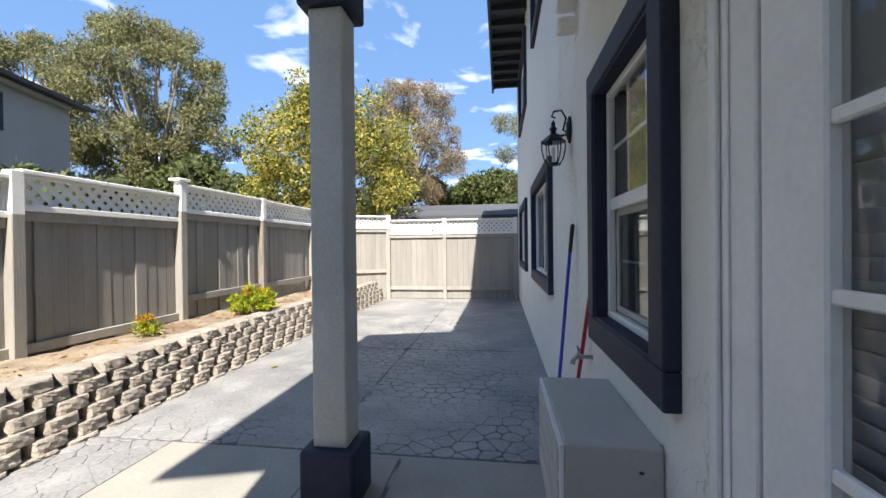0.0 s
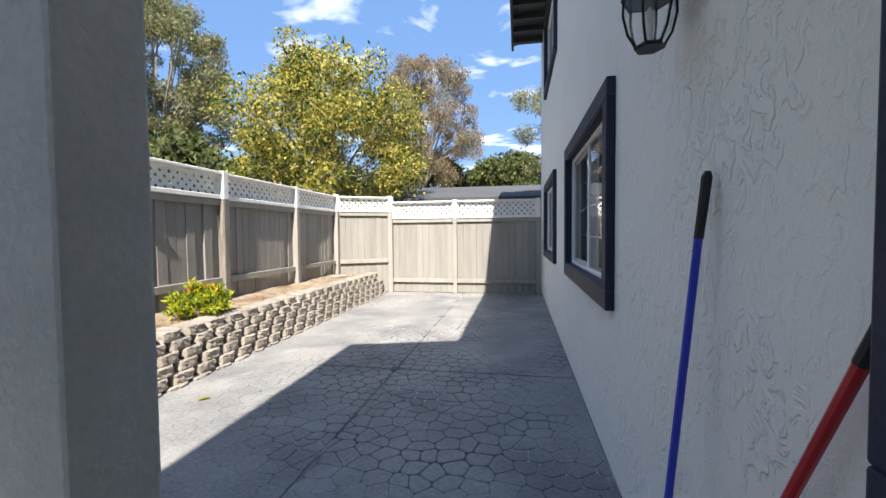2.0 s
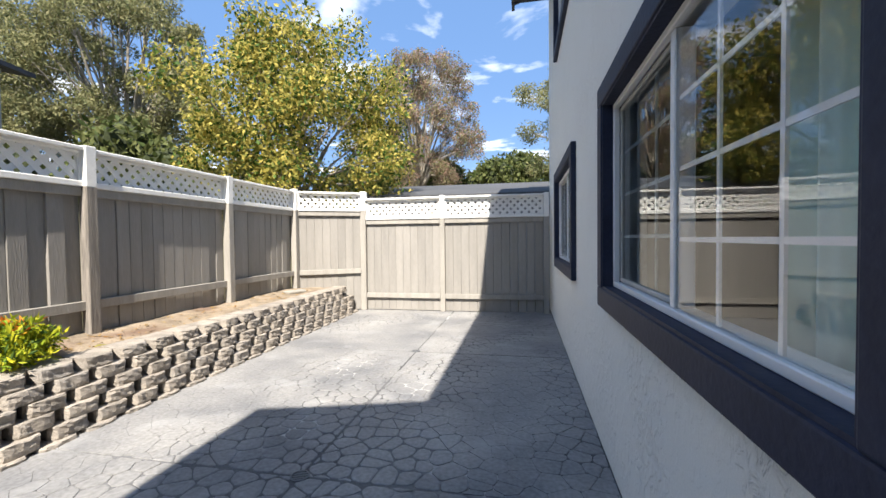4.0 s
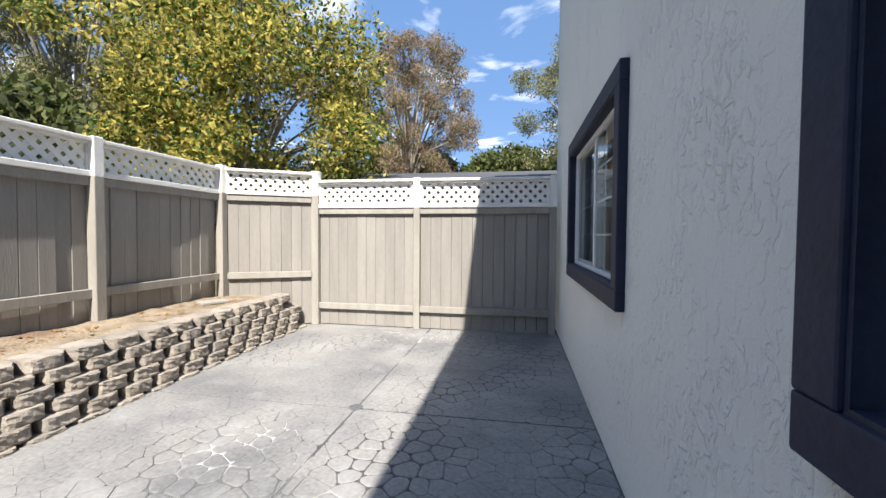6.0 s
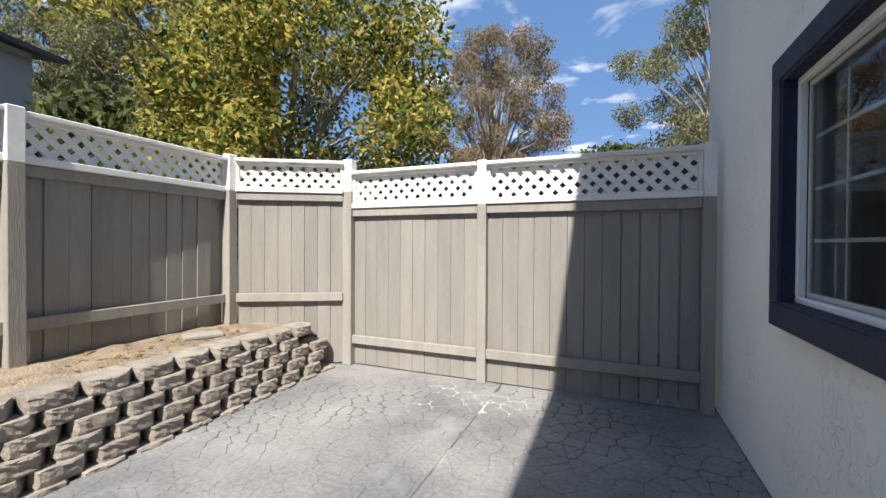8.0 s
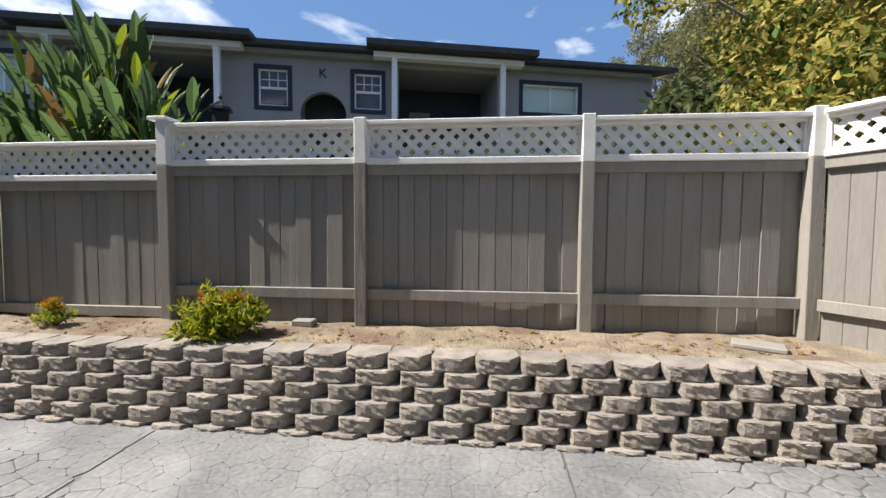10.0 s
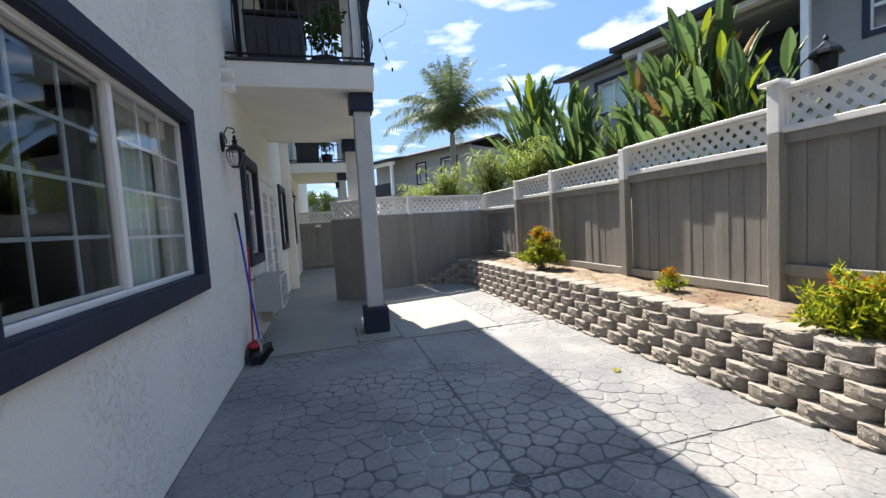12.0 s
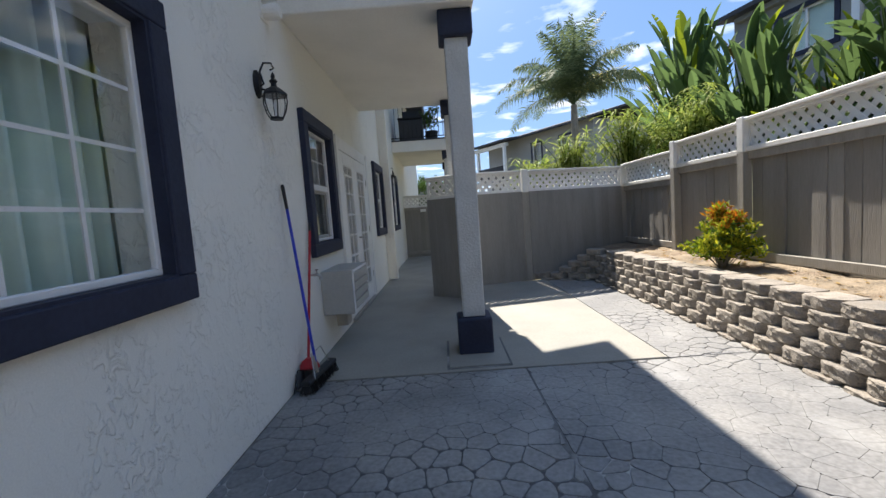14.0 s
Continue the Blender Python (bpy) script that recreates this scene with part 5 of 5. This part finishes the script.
def simple_block(x, y, rz, length, top, wins, label):
    """A two-storey neighbour: wall with openings, windows, porch, roof."""
    b = thing("apartment_building", label, "building", (x, y, 0), rz)
    part("wall", facade_wall(0, length, 0.5, top, wins), STUCCO_FAR, b)
    part("body", box(-6, 0.02, 0.5, -0.26, length - 0.02, top - 0.02), STUCCO_FAR, b)
    for s0, z0, s1, z1 in wins:
        w = part("window", frame_ring(s0, z0, s1, z1, 0.06, -0.1, -0.04), VINYL, b)
        t = bmesh.new()
        for q in ((s0 - 0.14, z0 - 0.14, s1 + 0.14, z0), (s0 - 0.14, z1, s1 + 0.14, z1 + 0.14), (s0 - 0.14, z0, s0, z1), (s1, z0, s1 + 0.14, z1)):
            box(0, q[0], q[1], 0.04, q[2], q[3], 0, t)
        part("trim", t, NAVY, w)
        part("pane", box(-0.2, s0, z0, -0.19, s1, z1), GLASS, w)
    part("roof", prism([(0.7, top), (-3, top + 1.0), (-6.5, top), (-6.5, top - 0.12), (-3, top + 0.86), (0.7, top - 0.14)], "y", -0.5, length + 0.5), ROOF, b)
    return b


sb = simple_block(-4.4, -28.7, 31.4, 10.6, 6.6, [(7.9, 4.5, 9.3, 5.9), (5.2, 4.4, 6.1, 5.9)], "grey stucco apartment building with dark roof, far off")
for s in (0.3, 3.6):
    part("porch_post", box(1.3, s, 0.5, 1.5, s + 0.2, 6.2, 0), WHITE, sb)
part("porch_beam", box(1.25, 0, 6.0, 1.55, 4.0, 6.25, 0), WHITE, sb)
part("porch_roof", prism([(1.9, 6.3), (-1, 6.8), (-1, 6.9), (1.9, 6.45)], "y", -0.4, 4.4), ROOF, sb)
part("porch_floor", box(0.02, 0, 3.4, 1.6, 4.0, 3.6, 0), STUCCO_FAR, sb)
part("porch_parapet", box(1.4, 0.5, 3.6, 1.5, 3.6, 4.6, 0), BLACK, sb)
tree("round_tree", "small green tree far down the walkway", 0.55, -17.5, 0, 3.6, 1.2, 61, 14, 4000, 0.14, ((LEAF_GRN, 1.0),), 0.08, 0.2, 0.5, 0.3)
solid("wall_far_south", box(-3.0, -30, 0, 6.0, -29.7, 4.0), STUCCO_FAR, "plain stucco wall far behind", "wall", "structure")

# lamp post behind the fence
lp = thing("lamp_post", "black garden lamp post on the bank", "lamp post", (-6.5, 3.81, 1.75))
part("pole", tube([(0, 0, -0.1), (0, 0, 1.07)], 0.045, 8), BLACK, lp)
part("lantern_head", lathe([(0.06, 1.06), (0.11, 1.08), (0.13, 1.42), (0.19, 1.45), (0.17, 1.50), (0.065, 1.59), (0.025, 1.63), (0.032, 1.67), (0.008, 1.72)], 8), BLACK, lp)

# plants and boxes on the balconies
for y, px in ((2.2, -0.12), (-4.9, -0.1)):
    pot = thing("potted_plant", "leafy green plant in a dark pot on the balcony", "potted plant", (px, y, 3.17))
    part("pot", lathe([(0.13, 0), (0.17, 0.28), (0.185, 0.30), (0.16, 0.305)], 14), DARK_TRIM, pot)
    part("stem", tube([(0, 0, 0.28), (0.03, 0.02, 0.6), (-0.02, 0.05, 0.9)], [0.012, 0.01, 0.005], 5), BARK, pot)
    leaves_object("foliage", leaf_cloud([(0, 0, 0.55, 0.2), (0.08, -0.1, 0.75, 0.18), (-0.1, 0.1, 0.85, 0.17), (0.1, 0.15, 0.62, 0.16)], 420, 0.09, int(y * 10) % 97, 0.3, 0.5), LEAF_GRN, pot)
    deck = thing("storage_box", "dark resin storage box on the balcony", "storage box", (0.42, y + 0.15, 3.17))
    part("body", box(-0.3, -0.45, 0, 0.3, 0.45, 0.52, 0.015), DARK_TRIM, deck)
    part("lid", box(-0.32, -0.47, 0.521, 0.32, 0.47, 0.57, 0.012), BLACK, deck, "black lid")

# ---- things in the raised bed ----
shrub(-3.12, 6.05, 0.455, 0.30, 0.46, 5, 3800, ((LEAF_SHRUB, 0.9), (LEAF_ORANGE, 0.025), (LEAF_GRN, 0.2)), "bright yellow-green nandina shrub in the raised bed", 0.06)
shrub(-3.28, 4.42, 0.455, 0.14, 0.24, 6, 800, ((LEAF_SHRUB, 0.8), (LEAF_ORANGE, 0.15)), "small yellow and red nandina shrub in the bed", 0.045)
shrub(-3.15, 2.03, 0.455, 0.33, 0.66, 7, 5000, ((LEAF_SHRUB, 0.8), (LEAF_ORANGE, 0.12), (LEAF_GRN, 0.2)), "rounded green shrub with orange new growth in the bed", 0.06)
nrl = np.random.RandomState(8)
chips = np.column_stack([nrl.uniform(-3.55, -2.95, 900), nrl.uniform(-0.5, 10.4, 900)])
lv = []
for cx, cy in chips:
    a, s = nrl.uniform(0, 6.28), nrl.uniform(0.012, 0.04)
    z = 0.486 - 0.022 * (cx + 3.55) / 0.6
    u, w = np.array([math.cos(a), math.sin(a), nrl.uniform(-0.3, 0.3)]) * s, np.array([-math.sin(a), math.cos(a), nrl.uniform(-0.3, 0.3)]) * s * 0.4
    c = np.array([cx, cy, z])
    lv += [c - u, c - w, c + u, c + w]
lit = thing("leaf_litter", "scattered dry leaves and wood chips on the soil", "leaf litter", kind="stuff")
leaves_object("litter", np.array(lv), LEAF_DRY, lit)
for x, y, rz in ((-3.02, 6.28, 20), (-2.2, 4.95, 50), (-3.0, 6.6, 80)):
    fl = bmesh.new()
    blade(0.09, 0.055, (0, 0, 0.006), 0, 0.15, 0.4, fl)
    solid("fallen_leaf", fl, LEAF_YEL, "fallen yellow leaf lying flat", "leaf", loc=(x, y, 0.478 if x < -2.7 else 0.004), rz=rz)
solid("stepping_stone", box(-0.16, -0.09, 0, 0.16, 0.09, 0.04, 0.01), SLAB, "flat pale stone lying in the bed by the corner", "stone", loc=(-3.28, 10.05, 0.465), rz=60)
solid("wood_block", box(-0.06, -0.09, 0, 0.06, 0.09, 0.05, 0.006), FENCE_POST, "small offcut of wood at the fence foot", "offcut", loc=(-3.52, 6.55, 0.475))

# ---- floor drains ----
def drain(x, y):
    d = thing("floor_drain", "round metal drain cover set in the patio", "drain", (x, y, 0.002), group="drains")
    part("ring", lathe([(0.055, -0.01), (0.055, 0.004), (0.045, 0.006), (0.044, -0.01)], 16), DARK_STEEL, d)
    for k in range(5):
        yy = -0.032 + k * 0.016
        part("bar", box(-0.04, yy - 0.004, -0.006, 0.04, yy + 0.004, 0.004), DARK_STEEL, d)


drain(-0.83, 8.57)
drain(-0.82, 5.98)


# ---- stamped concrete stones ----
def clip_half(poly, px, py, nx, ny):
    """Keeps the side of the line through (px, py) towards -(nx, ny)."""
    out = []
    for i in range(len(poly)):
        a, b = poly[i - 1], poly[i]
        da, db = (a[0] - px) * nx + (a[1] - py) * ny, (b[0] - px) * nx + (b[1] - py) * ny
        if (da <= 0) != (db <= 0):
            u = da / (da - db)
            out.append((a[0] + u * (b[0] - a[0]), a[1] + u * (b[1] - a[1])))
        if db <= 0:
            out.append(b)
    return out


def wear(x, y):
    """How crisp the stamped joints are there: 0.06 (worn flat) to 1."""
    n = noise.noise((x * 0.62, y * 0.62, 2.0)) + 0.6 * noise.noise((x * 1.7, y * 1.7, 5.0))
    sheltered = 0.12 - 0.32 * max(0.0, -1.2 - x) - 0.16 * max(0.0, y - 8.0)
    return min(1.0, max(0.10, 0.40 + 1.9 * n + sheltered))


def stone_cells(x0, y0, x1, y1, size, rng, gap=0.0021):
    """Irregular stones that fill a panel, as polygons with joints between them."""
    nx, ny = max(1, round((x1 - x0) / size)), max(1, round((y1 - y0) / (size * 0.87)))
    sx, sy = (x1 - x0) / nx, (y1 - y0) / ny
    pts = {}
    for j in range(-1, ny + 1):
        for i in range(-1, nx + 2):
            pts[i, j] = (x0 + (i + 0.25 + 0.5 * (j % 2) + rng.uniform(-0.42, 0.42)) * sx, y0 + (j + 0.5 + rng.uniform(-0.4, 0.4)) * sy)
    cells = []
    for (i, j), (cx, cy) in pts.items():
        poly = [(x0, y0), (x1, y0), (x1, y1), (x0, y1)]
        for di in (-2, -1, 0, 1, 2):
            for dj in (-2, -1, 0, 1, 2):
                q = pts.get((i + di, j + dj))
                if not q or (di == 0 and dj == 0):
                    continue
                dx, dy = q[0] - cx, q[1] - cy
                d = math.hypot(dx, dy)
                nx_, ny_ = dx / d, dy / d
                k = d / 2 - gap * (0.03 + 1.2 * wear(cx, cy))
                poly = clip_half(poly, cx + nx_ * k, cy + ny_ * k, nx_, ny_)
                if len(poly) < 3:
                    break
            if len(poly) < 3:
                break
        if len(poly) >= 3:
            area = 0.5 * abs(sum(poly[k - 1][0] * poly[k][1] - poly[k][0] * poly[k - 1][1] for k in range(len(poly))))
            if area > 0.0015:
                cells.append(poly)
    return cells


def stone(poly, rng, bm):
    """Rounded stone: a chamfered slab with eased corners."""
    cx, cy = sum(p[0] for p in poly) / len(poly), sum(p[1] for p in poly) / len(poly)
    ease = []
    for i in range(len(poly)):
        a, b, c = poly[i - 1], poly[i], poly[(i + 1) % len(poly)]
        for q in (a, c):
            d = math.hypot(q[0] - b[0], q[1] - b[1])
            k = min(0.004 + 0.016 * wear(cx, cy), d * 0.36) / max(d, 1e-6)
            ease.append((b[0] + (q[0] - b[0]) * k, b[1] + (q[1] - b[1]) * k))
    top = 0.0015 + rng.uniform(-0.0012, 0.0012) * wear(cx, cy)
    rings = []
    k_ = wear(cx, cy)
    for inset, z in ((0.0, -0.008), (0.0003 + 0.0024 * k_, top - 0.003 * k_), (0.001 + 0.010 * k_, top - 0.0008 * k_), (0.026, top)):
        ring = []
        for x, y in ease:
            d = math.hypot(x - cx, y - cy)
            k = 1 - inset / max(d, 0.03)
            ring.append(bm.verts.new((cx + (x - cx) * k, cy + (y - cy) * k, z)))
        rings.append(ring)
    n = len(ease)
    for r, s in zip(rings, rings[1:]):
        for i in range(n):
            bm.faces.new((r[i], r[(i + 1) % n], s[(i + 1) % n], s[i]))
    bm.faces.new(rings[-1])
    return bm


pr = random.Random(17)
patio = thing("patio", "grey stamped concrete patio in a random stone pattern", "patio", kind="structure")
rest = bmesh.new()
made = 0
JX, EDGE = -0.82, 0.007
for x0, x1 in ((-2.76, JX), (JX, WX)):
    for y0, y1 in ((3.22, 5.98), (5.98, 8.55), (8.55, 11.3)):
        for poly in stone_cells(x0 + EDGE, y0 + EDGE, x1 - EDGE, y1 - EDGE, 0.147, pr):
            cx, cy = sum(p[0] for p in poly) / len(poly), sum(p[1] for p in poly) / len(poly)
            if made < 300 and -1.9 < cx < 0.8 and 3.2 < cy < 7.9:
                part("stone", stone(poly, pr, bmesh.new()), STAMPED, patio)
                made += 1
            else:
                stone(poly, pr, rest)
for poly in stone_cells(-2.74, -0.9, -1.93, 3.21, 0.147, pr):
    stone(poly, pr, rest)
far_stones = part("stones", rest, STAMPED, patio)
tagged(far_stones, kind="stuff")
